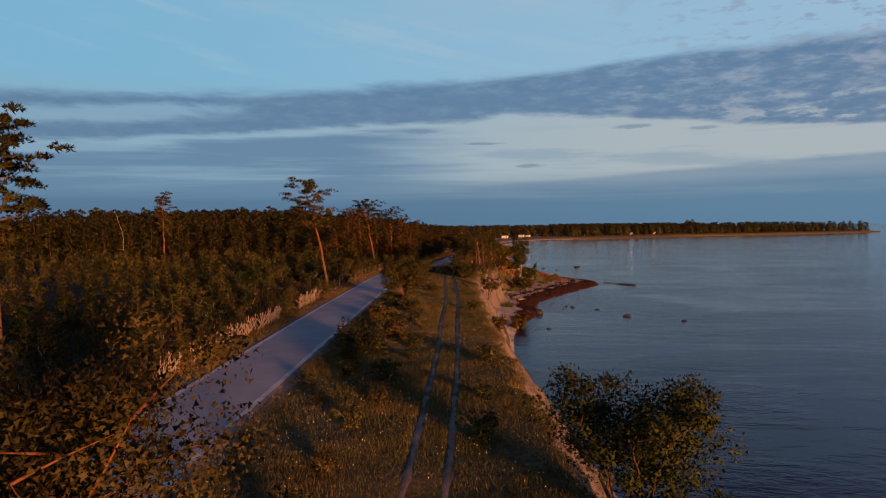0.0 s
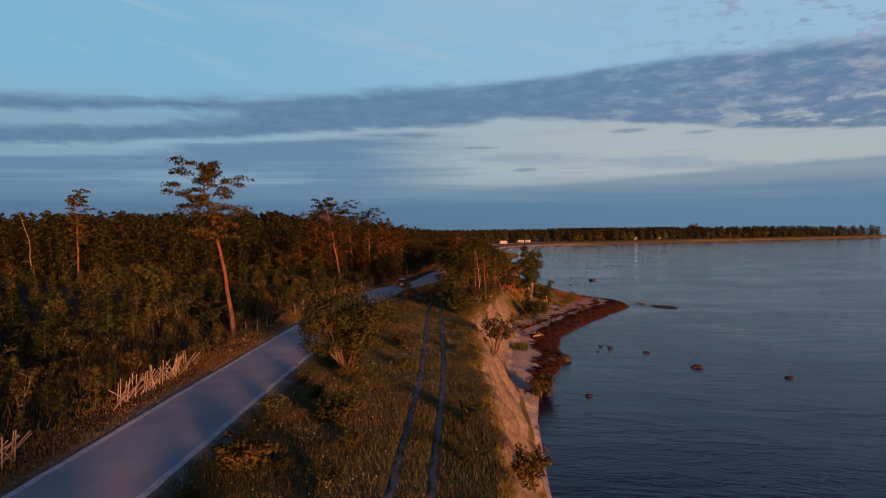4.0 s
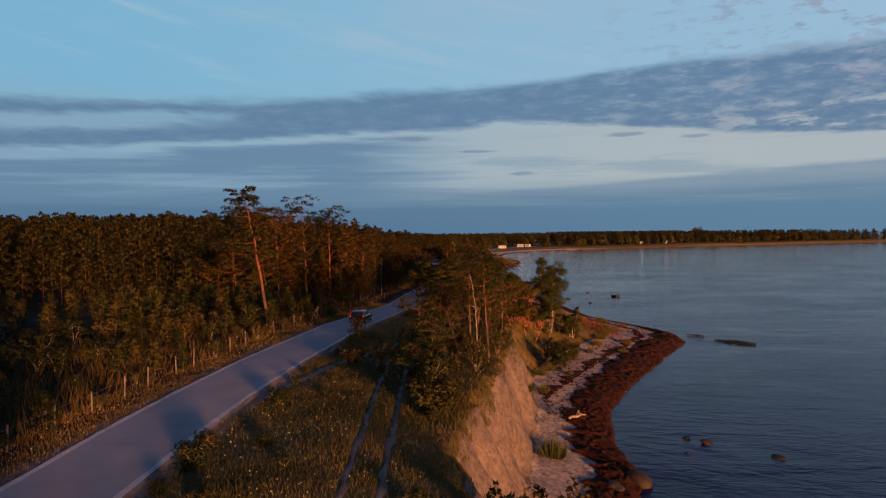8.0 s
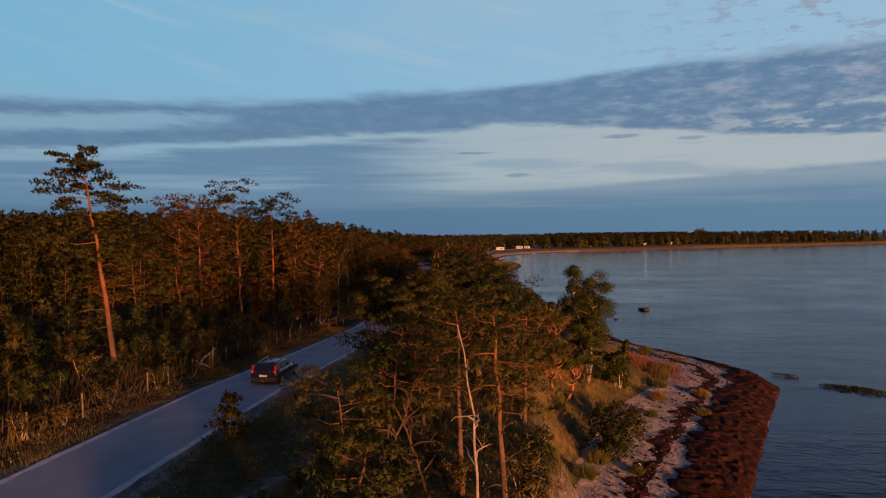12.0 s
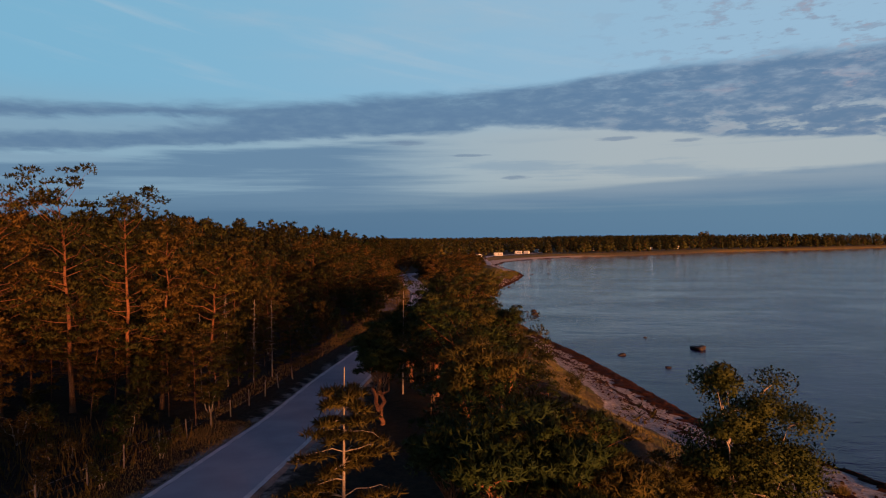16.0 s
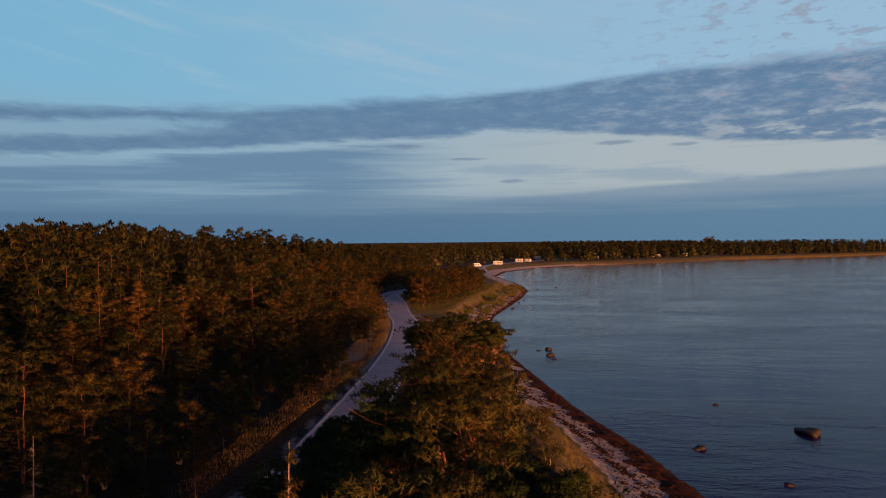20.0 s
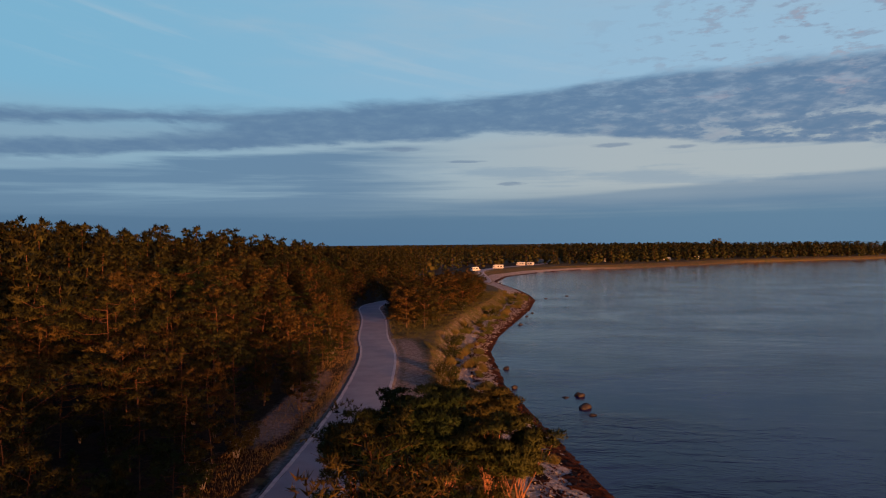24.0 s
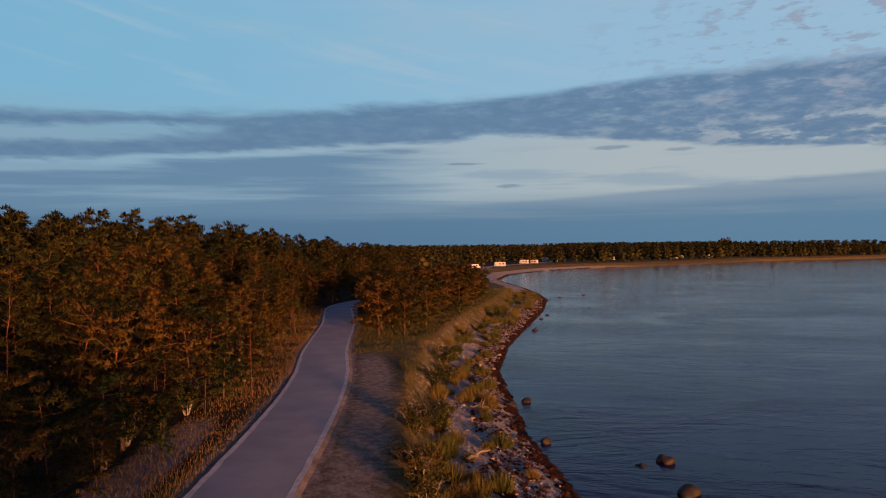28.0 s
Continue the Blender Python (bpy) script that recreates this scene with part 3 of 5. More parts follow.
# ---- trees ----
def pine_mesh(r, tall, clear, spread, limbs_n, count, size, lean=0.04, flat=0.5, shape="cone", girth=1.0, bow=None, slim=0.11, stubs=6, needles=None, heart=0.42, bark=None):
    """A Scots pine as two meshes: the trunk with its limbs, and the needles. clear: share of the trunk with no live limbs.
    shape: cone (narrow, pointed), round (broad top), or flat (wind-shaped, layered)."""
    if bow is None:
        bow = r.normal(size=2) * lean * tall
    h = np.linspace(0, 1, 9)
    sway = r.normal(size=(9, 2)) * (0.006 if shape == "cone" else 0.009) * tall * h[:, None]
    stem = np.column_stack([bow[0] * h ** 1.2 + sway[:, 0], bow[1] * h ** 1.2 + sway[:, 1], tall * 0.97 * h])
    stem[0, 2] = -0.3
    rad = 0.0115 * tall * (1 - h) ** 0.8 * girth + 0.02
    rad[0] *= 1.3
    wood, centres, radii = [tube(stem, rad, 7)], [], []
    for i in range(limbs_n):
        w = (i + 0.3 + 0.5 * r.random()) / limbs_n
        u = clear + (1 - clear) * w
        at = np.array([np.interp(u, h, stem[:, k]) for k in range(3)])
        a = i * 2.4 + r.normal() * 0.5
        if shape == "cone":
            reach, rise = spread * (1.04 - w) ** 0.75 * (0.6 + 0.55 * r.random()), 0.10 + 0.55 * w
        elif shape == "round":
            reach, rise = spread * (0.35 + 0.75 * math.sin(math.pi * (0.22 + 0.62 * w))) * (0.5 + 0.6 * r.random()), 0.1 + 0.75 * w
        else:
            reach, rise = spread * (0.55 + 0.5 * math.sin(math.pi * (0.15 + 0.7 * w))) * (0.5 + 0.65 * r.random()), 0.05 + 0.25 * w
        end = at + np.array([math.cos(a) * reach, math.sin(a) * reach, reach * rise + r.normal() * 0.15])
        wood.append(tube(bend(at, end, -0.07 * reach, 4, 0.05 * reach, r), np.linspace(0.014 + 0.011 * reach * girth, 0.006, 4), 3))
        for k in range(4 if shape == "cone" else 3):
            f = 1.06 - (0.24 if shape == "cone" else 0.21) * k
            c = at + (end - at) * f + r.normal(size=3) * (0.08 + 0.13 * reach) * np.array([1, 1, 0.35])
            c[2] += 0.10 * reach * max(0.0, f - 0.5)
            centres.append(c)
            q = (0.26 + 0.19 * reach) * (0.7 + 0.6 * r.random())
            radii.append((q, q, q * flat))
    centres += [stem[-1], stem[-1] + [0, 0, 0.1 * spread]]
    radii += [(0.16 * spread + 0.1,) * 2 + (0.3,), (0.1 * spread, 0.1 * spread, 0.35)]
    for i in range(stubs):
        u = clear * (0.3 + 0.7 * r.random())
        at = np.array([np.interp(u, h, stem[:, k]) for k in range(3)])
        a = r.random() * 6.28
        l = 0.5 + 0.11 * tall * r.random()
        wood.append(tube(bend(at, at + np.array([math.cos(a) * l, math.sin(a) * l, -0.1 + 0.4 * r.random()]), 0.1, 4), np.linspace(0.025, 0.006, 4), 3))
    return fast_mesh("trunk", *merge(wood), [bark or BARK], True), leaf_mesh("crown", tufts(r, centres, radii, max(2, count // 5), size, 5, slim, heart=heart), needles or PINE)


def bush_mesh(r, tall, wide, stems, count, size, leaf, wood, clear=0.25, name="crown"):
    """A broad-leaved bush or small tree with several stems."""
    limbs, centres, radii = [], [], []
    for i in range(stems):
        a = i * 6.283 / stems + r.normal() * 0.4
        foot = np.array([math.cos(a), math.sin(a), 0]) * 0.06 * wide * r.random()
        reach = wide * 0.5 * (0.35 + 0.6 * r.random())
        top = np.array([math.cos(a) * reach, math.sin(a) * reach, tall * (0.62 + 0.3 * r.random())])
        line = bend(foot - [0, 0, 0.2], top, 0.08 * tall, 7, 0.05 * wide * 0.5, r)
        limbs.append(tube(line, np.linspace(min(0.018 * tall, 0.10), 0.010, 7), 5))
        for u in np.linspace(clear + 0.08, 1.0, 6):
            at = np.array([np.interp(u, np.linspace(0, 1, 7), line[:, k]) for k in range(3)])
            b = r.random() * 6.28
            l = wide * 0.17 * (0.5 + r.random())
            end = at + np.array([math.cos(b) * l, math.sin(b) * l, 0.35 * l])
            limbs.append(tube(bend(at, end, 0.03, 3), np.linspace(0.007 * tall, 0.005, 3), 3))
            centres += [end, at + r.normal(size=3) * 0.12 * wide]
            q = 0.15 * wide * (0.6 + 0.7 * r.random())
            radii += [(q, q, q * 0.75), (q * 0.8, q * 0.8, q * 0.6)]
    return fast_mesh("stem", *merge(limbs), [wood], True), leaf_mesh(name, sprays(r, centres, radii, count, size, 0.2, 0.42), leaf)


def plant(kind, meshes, names, x, y, scale=1.0, turn=0.0, label="", category="tree", group="", sink=0.0, tilt=(0, 0)):
    ob = tagged(new(kind), label, category, group)
    ob.matrix_basis = Matrix.Translation((x, y, float(height(x, y)) - sink)) @ Euler((tilt[0], tilt[1], turn)).to_matrix().to_4x4() @ Matrix.Scale(scale, 4)
    for n, me in zip(names, meshes):
        part(n, me, None, ob)
    return ob


PINE_PARTS, BUSH_PARTS = ("trunk", "crown"), ("stem", "crown")
pr = np.random.default_rng(11)
forest_pines = [pine_mesh(pr, 12.5, 0.14 + 0.18 * pr.random(), 2.5 + 0.8 * pr.random(), 21, 135, 0.30, 0.03, 0.55, girth=0.42, slim=0.15, stubs=7, heart=0.0, shape=("round", "cone", "round", "flat")[k % 4]) for k in range(8)]
shore_pines = [pine_mesh(pr, 8.5, 0.34, 2.4 + 0.8 * pr.random(), 18, 165, 0.23, 0.07, 0.55, ("flat", "round")[k % 2], 0.7, heart=0.0, slim=0.13, needles=(FRESH, PINE, FRESH)[k % 3]) for k in range(5)]
bend_pines = [pine_mesh(pr, 7.2, 0.10, 2.7 + 0.6 * pr.random(), 20, 110, 0.30, 0.09, 0.50, ("flat", "round")[k % 2], 0.7, heart=0.0, slim=0.18, stubs=4) for k in range(4)]
young_pines = [pine_mesh(pr, 4.2, 0.06, 1.35, 17, 35, 0.25, 0.02, 0.6, stubs=0, slim=0.16, needles=(YOUNG, FRESH)[k % 2], heart=0.0) for k in range(4)]
thickets = [bush_mesh(pr, 3.2, 2.9, 5, 26, 0.17, THICKET, GREY_BARK) for _ in range(4)]


def clear_of(x, y, pts, gap):
    return all((x - a) ** 2 + (y - b) ** 2 > gap * gap for a, b in pts)




def scatter(r, tries, xs, ys, gap, test):
    out = []
    grid = {}
    for _ in range(tries):
        y = ys[0] + (ys[1] - ys[0]) * r.random()
        x = xs[0] + (xs[1] - xs[0]) * r.random()
        if not test(x, y):
            continue
        k = (int(x // gap), int(y // gap))
        near = [q for i in (-1, 0, 1) for j in (-1, 0, 1) for q in grid.get((k[0] + i, k[1] + j), ())]
        if clear_of(x, y, near, gap):
            grid.setdefault(k, []).append((x, y))
            out.append((x, y))
    return out


def woods_edge(x):
    return 186 + 0.25 * (x + 40)


def woods_height(x, y):
    """How tall the pines stand: lower by the shore, taller inland."""
    return 9.0 + float(np.interp(y, (185, 230, 280, 330, 420, 520), (3.5, 6.0, 8.5, 11.5, 12.0, 6.0)) * np.clip((road_x(y) - x - 8) / 75, 0, 1))


def stand(name, sites, meshes_low, scale_of, mats, label, category):
    """Many far trees as one uncountable mass."""
    r = np.random.default_rng(len(sites))
    pieces = {0: [], 1: []}
    for x, y in sites:
        v = meshes_low[r.integers(len(meshes_low))]
        a, s = r.random() * 6.28, scale_of(x, y) * (0.8 + 0.4 * r.random())
        m = np.array([[math.cos(a), -math.sin(a), 0], [math.sin(a), math.cos(a), 0], [0, 0, 1]]).T * s
        for k in (0, 1):
            pieces[k].append((v[k][0] @ m + [x, y, float(height(x, y))], *v[k][1:2], *[n @ m / s for n in v[k][2:]]))
    ob = tagged(new(name), label, category, kind="stuff")
    for k, n in ((0, "trunks"), (1, "crowns")):
        me = leaf_mesh(n, merge(pieces[k]), mats[k]) if k else fast_mesh(n, *merge(pieces[k]), [mats[k]], True)
        tagged(part(n, me, None, ob), kind="stuff")
    return ob


def low_tree(r, tall, clear, spread, pads, count, size, trunk=0.012, heart=0.0):
    stem = tube([(0, 0, -0.3), (0.1 * r.normal(), 0.1 * r.normal(), tall * 0.5), (0.3 * r.normal(), 0.3 * r.normal(), tall * 0.95)], (trunk * tall, trunk * 0.75 * tall, 0.03), 4)
    c, q = [], []
    for i in range(pads):
        u = clear + (1 - clear) * (i + 0.5) / pads
        w = spread * (1.05 - 0.75 * ((u - clear) / (1 - clear)) ** 1.3) * (0.4 + 0.6 * r.random())
        a = i * 2.4 + r.random()
        c.append((math.cos(a) * w * 0.7, math.sin(a) * w * 0.7, u * tall))
        q.append((0.26 + w * 0.44, 0.26 + w * 0.44, 0.28 + w * 0.28))
    return stem, tufts(r, c, q, count, size, 3, 0.20, 0.5, heart)


lr = np.random.default_rng(5)
low_pines = [low_tree(lr, 11.3, 0.16, 3.2, 18, 21, 0.54, 0.005) for _ in range(7)]
far_pines = [low_tree(lr, 11, 0.06, 4.2, 12, 5, 1.2, 0.008, 0.85) for _ in range(6)]
low_young = [low_tree(lr, 3.6 + 0.8 * lr.random(), 0.02, 1.65, 15, 15, 0.36, 0.005) for _ in range(7)]

# mature pines: those by the road stand singly, those behind as one wood
def in_woods(x, y):
    return x < road_x(y) - 5.5 - 1.5 * math.sin(y * 0.2) and y > woods_edge(x)


near = scatter(np.random.default_rng(21), 4200, (-85, -30), (180, 415), 3.9, lambda x, y: in_woods(x, y) and x > road_x(y) - 34)
r = np.random.default_rng(22)
for x, y in near:
    s = woods_height(x, y) / 12.5 * (0.60 + 0.55 * r.random()) * np.interp(road_x(y) - x, (5, 9, 16), (0.62, 0.8, 1.0))
    kinds, s = (forest_pines, s) if r.random() < 0.68 else (shore_pines, s * 1.25)
    plant("pine_tree", kinds[r.integers(len(kinds))], PINE_PARTS, x, y, s, r.random() * 6.28, "mature Scots pine with reddish trunk in the roadside wood", "tree", "pines of the wood", tilt=(0.035 * r.normal(), 0.035 * r.normal()))
mid = scatter(np.random.default_rng(23), 9000, (-260, -55), (120, 520), 5.0, lambda x, y: in_woods(x, y) and x <= road_x(y) - 34 or (y > 415 and x < road_x(y) - 8))
far = scatter(np.random.default_rng(24), 9000, (-1000, 60), (200, 1500), 10, lambda x, y: (x < -255 or y > 515) and x < min(road_x(y) - 6 if y < 700 else 900, shore(y) - np.interp(y, (500, 560, 700, 1500), (28, 45, 60, 60))) and abs(x) < 60 + y * 0.75)
stand("pine_wood", mid, low_pines, lambda x, y: woods_height(x, y) / 12, (BARK, PINE), "dense pine wood with dark undergrowth", "forest")
stand("distant_wood", far, far_pines, lambda x, y: 0.95, (BARK, PINE), "distant pine forest behind the bay", "forest")
cape = scatter(np.random.default_rng(25), 6000, (40, 520), (700, 1400), 7.5, lambda x, y: x < shore(y) - 14 - 30 * max(0, 1 - abs(x) / 400))
stand("cape_wood", cape, far_pines, lambda x, y: 1.05, (BARK, PINE), "dark wooded cape across the bay", "forest")

# young mixed growth beside the first stretch of road
def in_young(x, y):
    return x < road_x(y) - 5.0 and y <= woods_edge(x)


young = scatter(np.random.default_rng(31), 3600, (-58, -18), (8, 186), 2.1, lambda x, y: in_young(x, y) and x > road_x(y) - 24)
r = np.random.default_rng(32)
for x, y in young[:370]:
    d = road_x(y) - x
    if r.random() < 0.45:
        plant("young_pine", young_pines[r.integers(4)], PINE_PARTS, x, y, (0.42 + 0.6 * r.random()) * np.interp(d, (5, 14), (0.55, 1.0)), r.random() * 6.28, "young bushy pine in dense regrowth", "tree", "young pines")
    else:
        plant("thicket_bush", thickets[r.integers(4)], BUSH_PARTS, x, y, (0.42 + 0.5 * r.random()) * np.interp(d, (5, 14), (0.55, 1.0)), r.random() * 6.28, "leafy brown-green bush in dense regrowth", "bush", "thicket bushes")
back = scatter(np.random.default_rng(33), 6000, (-190, -38), (-5, 186), 2.7, lambda x, y: in_young(x, y) and x <= road_x(y) - 24)
stand("young_growth", back, low_young, lambda x, y: 0.66 + 0.30 * math.sin(x * 0.21) * math.sin(y * 0.17) + 0.2 * math.sin(x * 0.9 + y), (BARK, YOUNG), "dense young pine and birch regrowth", "forest")

# low growth under the edge of the wood
r = np.random.default_rng(35)
for x, y in scatter(np.random.default_rng(34), 760, (-72, -33), (188, 400), 2.9, lambda x, y: road_x(y) - 22 < x < road_x(y) - 6.5):
    if r.random() < 0.5:
        plant("young_pine", young_pines[r.integers(4)], PINE_PARTS, x, y, 0.5 + 0.6 * r.random(), r.random() * 6.28, "young pine under the edge of the wood", "tree", "young pines")
    else:
        plant("thicket_bush", thickets[r.integers(4)], BUSH_PARTS, x, y, 0.4 + 0.5 * r.random(), r.random() * 6.28, "low bush under the edge of the wood", "bush", "thicket bushes")


# brush among the trunks at the tip of the headland
r = np.random.default_rng(47)
for x, y in scatter(np.random.default_rng(46), 260, (-18, -6.5), (121, 158), 1.5, lambda x, y: x > road_x(y) + 8 and shore(y) - x > np.interp(y, BANK_Y, BANK_TOP) + 0.4 and not abs(x - np.interp(y, (112, 117.5, 123.5, 130.5, 139), (-22.4, -21.4, -20.2, -18.2, -16.6))) < 1.0):
    plant("thicket_bush", thickets[r.integers(4)], BUSH_PARTS, x, y, 0.22 + 0.36 * r.random(), r.random() * 6.28, "low brown-green brush under the headland pines", "bush", "thicket bushes")


# pines on the headland between road and shore
def head_edge(y):
    """How far towards the sea the pines of the headland reach."""
    return np.interp(y, (134, 150, 160, 172, 181, 188, 200, 213, 220, 230, 240, 248, 257), (-8.0, -7.0, -5.5, -5.5, -7.0, -9.4, -9.6, -10.6, -12.3, -12.8, -14.4, -15.4, -17.0))


def on_head(x, y):
    edge = np.interp(y, (134, 150, 158, 175, 186, 198, 206, 256), (11.0, 13.0, 14.0, 13.0, 11.5, 8.0, 7.4, 6.8))
    return road_x(y) + edge < x < head_edge(y) - 0.9


head = scatter(np.random.default_rng(41), 1500, (-26, 4), (134, 257), 2.6, on_head)
head += scatter(np.random.default_rng(44), 120, (-46, -28), (384, 430), 3.6, lambda x, y: x > road_x(y) + 5 and shore(y) - x > 13)
head += scatter(np.random.default_rng(42), 260, (-44, -24), (336, 425), 3.4, lambda x, y: x > road_x(y) + 5 and shore(y) - x > 10.5)
r = np.random.default_rng(43)
for x, y in head:
    tall = np.interp(y, (134, 155, 162, 185, 215, 240, 256, 330), (0.70, 0.74, 0.74, 0.84, 0.92, 0.94, 0.74, 0.85)) * (np.interp(head_edge(y) - x, (0.9, 4.5), (0.55, 1.0)) if y < 330 else 1.0)
    plant("shore_pine", shore_pines[r.integers(5)] if y < 330 else bend_pines[r.integers(4)], PINE_PARTS, x, y, tall * (0.75 + 0.4 * r.random()), r.random() * 6.28, "low wind-shaped pine above the beach", "tree", "pines of the headland", tilt=(0.1 * r.normal(), 0.1 * r.normal()))


# ---- single trees that stand out ----
def hero_pine(x, y, tall, clear, spread, limbs_n, bow, seed, shape="round", count=190, girth=1.0, label="tall Scots pine with bare reddish trunk", stubs=10, size=0.26, flat=0.50, needles=None, heart=0.0):
    r = np.random.default_rng(seed)
    return plant("pine_tree", pine_mesh(r, tall, clear, spread, limbs_n, count, size, 0.03, flat, shape, girth, bow, 0.13 if size < 0.18 else 0.18, stubs, needles, heart), PINE_PARTS, x, y, 1.0, 0.0, label, "tree")


hero_pine(-29.6, 93.6, 15.9, 0.56, 3.0, 30, (-4.2, 2.6), 101, "flat", 200, 1.15, "tall leaning pine with a flat crown and bare trunk", size=0.22, flat=0.42)
hero_pine(-35.9, 150.2, 15.6, 0.50, 2.5, 32, (-3.2, 1.5), 102, "flat", 190, 1.1, "tall leaning pine with layered crown beside the road", size=0.22, flat=0.42)
hero_pine(-30.6, 34.3, 15.4, 0.55, 2.4, 28, (-0.6, 0.5), 103, label="tall lone pine with layered dark crown")
hero_pine(-98.0, 166.0, 19.0, 0.45, 2.8, 28, (-0.5, 0.4), 104, label="tall lone pine above the young growth")
for k, (x, y, h, s) in enumerate(((-45.0, 191.4, 17.2, 4.2), (-49.6, 189.6, 15.6, 4.0), (-41.0, 192.4, 15.8, 3.6), (-54.5, 192.5, 15.0, 4.2), (-38.6, 193.0, 13.6, 2.6), (-36.5, 196.5, 12.2, 2.8))):
    hero_pine(x, y, h, 0.20, 0.95 * s, 46, (0.4 * k - 1, 0.5), 110 + k, label="broad old pine at the corner of the wood", girth=1.0, count=130, size=0.24)
hero_pine(-42.0, 300.5, 6.0, 0.34, 3.4, 18, (-0.8, 0.3), 120, "flat", 100, 1.7, "low spreading pine with pale crooked trunk by the road")
hero_pine(-41.0, 289.8, 7.2, 0.40, 2.4, 18, (-0.5, 0.2), 121, "round", 80, 1.2, "small pine with reddish trunk at the edge of the wood")

# a bare hooked pine far off, and dead stems on the headland
def dead_tree(x, y, tall, bow, seed, limbs_n=7, reach=1.4, mat=None, label="bare pale dead tree stem with a few broken limbs", girth=0.011):
    r = np.random.default_rng(seed)
    h = np.linspace(0, 1, 9)
    stem = np.column_stack([bow[0] * h ** 1.5 + r.normal(size=9) * 0.01 * tall, bow[1] * h ** 1.5 + r.normal(size=9) * 0.01 * tall, tall * h])
    stem[0, 2] = -0.3
    pieces = [tube(stem, girth * tall * (1 - h) ** 0.7 + 0.015, 7)]
    for i in range(limbs_n):
        u = 0.3 + 0.65 * r.random()
        at = np.array([np.interp(u, h, stem[:, k]) for k in range(3)])
        a, l = r.random() * 6.28, reach * (0.4 + 0.6 * r.random())
        end = at + np.array([math.cos(a) * l, math.sin(a) * l, l * (0.6 * r.random() - 0.1)])
        mid = bend(at, end, 0.12 * l, 5, 0.04, r)
        pieces.append(tube(mid, np.linspace(0.035, 0.008, 5), 4))
        pieces.append(tube(bend(mid[2], mid[2] + r.normal(size=3) * 0.3 * l + [0, 0, 0.2], 0, 4), np.linspace(0.018, 0.006, 4), 3))
    ob = tagged(new("dead_tree"), label, "tree")
    ob.location = (x, y, float(height(x, y)))
    part("trunk", fast_mesh("trunk", *merge(pieces), [mat or DEAD_WOOD], True), None, ob)
    return ob


dead_tree(-9.6, 126.6, 6.6, (-0.6, 0.4), 130, girth=0.006)
dead_tree(-112.0, 170.5, 16.0, (-3.2, 0), 131, 5, 2.5, label="bare hooked dead pine above the young growth", girth=0.006)
dead_tree(-7.8, 158.0, 4.8, (-2.6, -1.2), 132, 10, 2.0, ORANGE_BARK, "leaning dead pine with twisted bare limbs", 0.02)
dead_tree(-13.5, 133.0, 4.0, (1.2, 0.5), 133, 9, 1.8, BARK, "crooked dead pine with reddish bare limbs")
dead_tree(-11.6, 130.0, 3.6, (-1.0, -0.4), 134, 9, 1.6, BARK, "crooked dead pine with reddish bare limbs")
for k, (x, y, h) in enumerate(((-8.9, 128.0, 7.2), (-10.6, 131.5, 7.0), (-15.4, 138.0, 4.4), (-12.5, 136.0, 4.8), (-12.4, 140.0, 5.0), (-8.3, 141.5, 5.6))):
    hero_pine(x, y, h, 0.55 if k < 2 else 0.42, 1.8, 17, (0.3 * (k % 3) - 0.5, 0.3), 140 + k, "flat", 110, 1.1, "wind-shaped pine with reddish trunk on the headland", 8, 0.135, needles=FRESH, heart=0.0)
hero_pine(-13.4, 126.5, 3.4, 0.22, 1.5, 16, (0.6, 0.2), 150, "flat", 160, 1.2, "low spreading pine at the edge of the headland", 4, 0.14, needles=FRESH, heart=0.0)
hero_pine(-14.6, 131.0, 3.8, 0.30, 1.6, 18, (-0.4, 0.2), 151, "flat", 160, 1.2, "low spreading pine at the edge of the headland", 4, 0.14, needles=FRESH, heart=0.0)


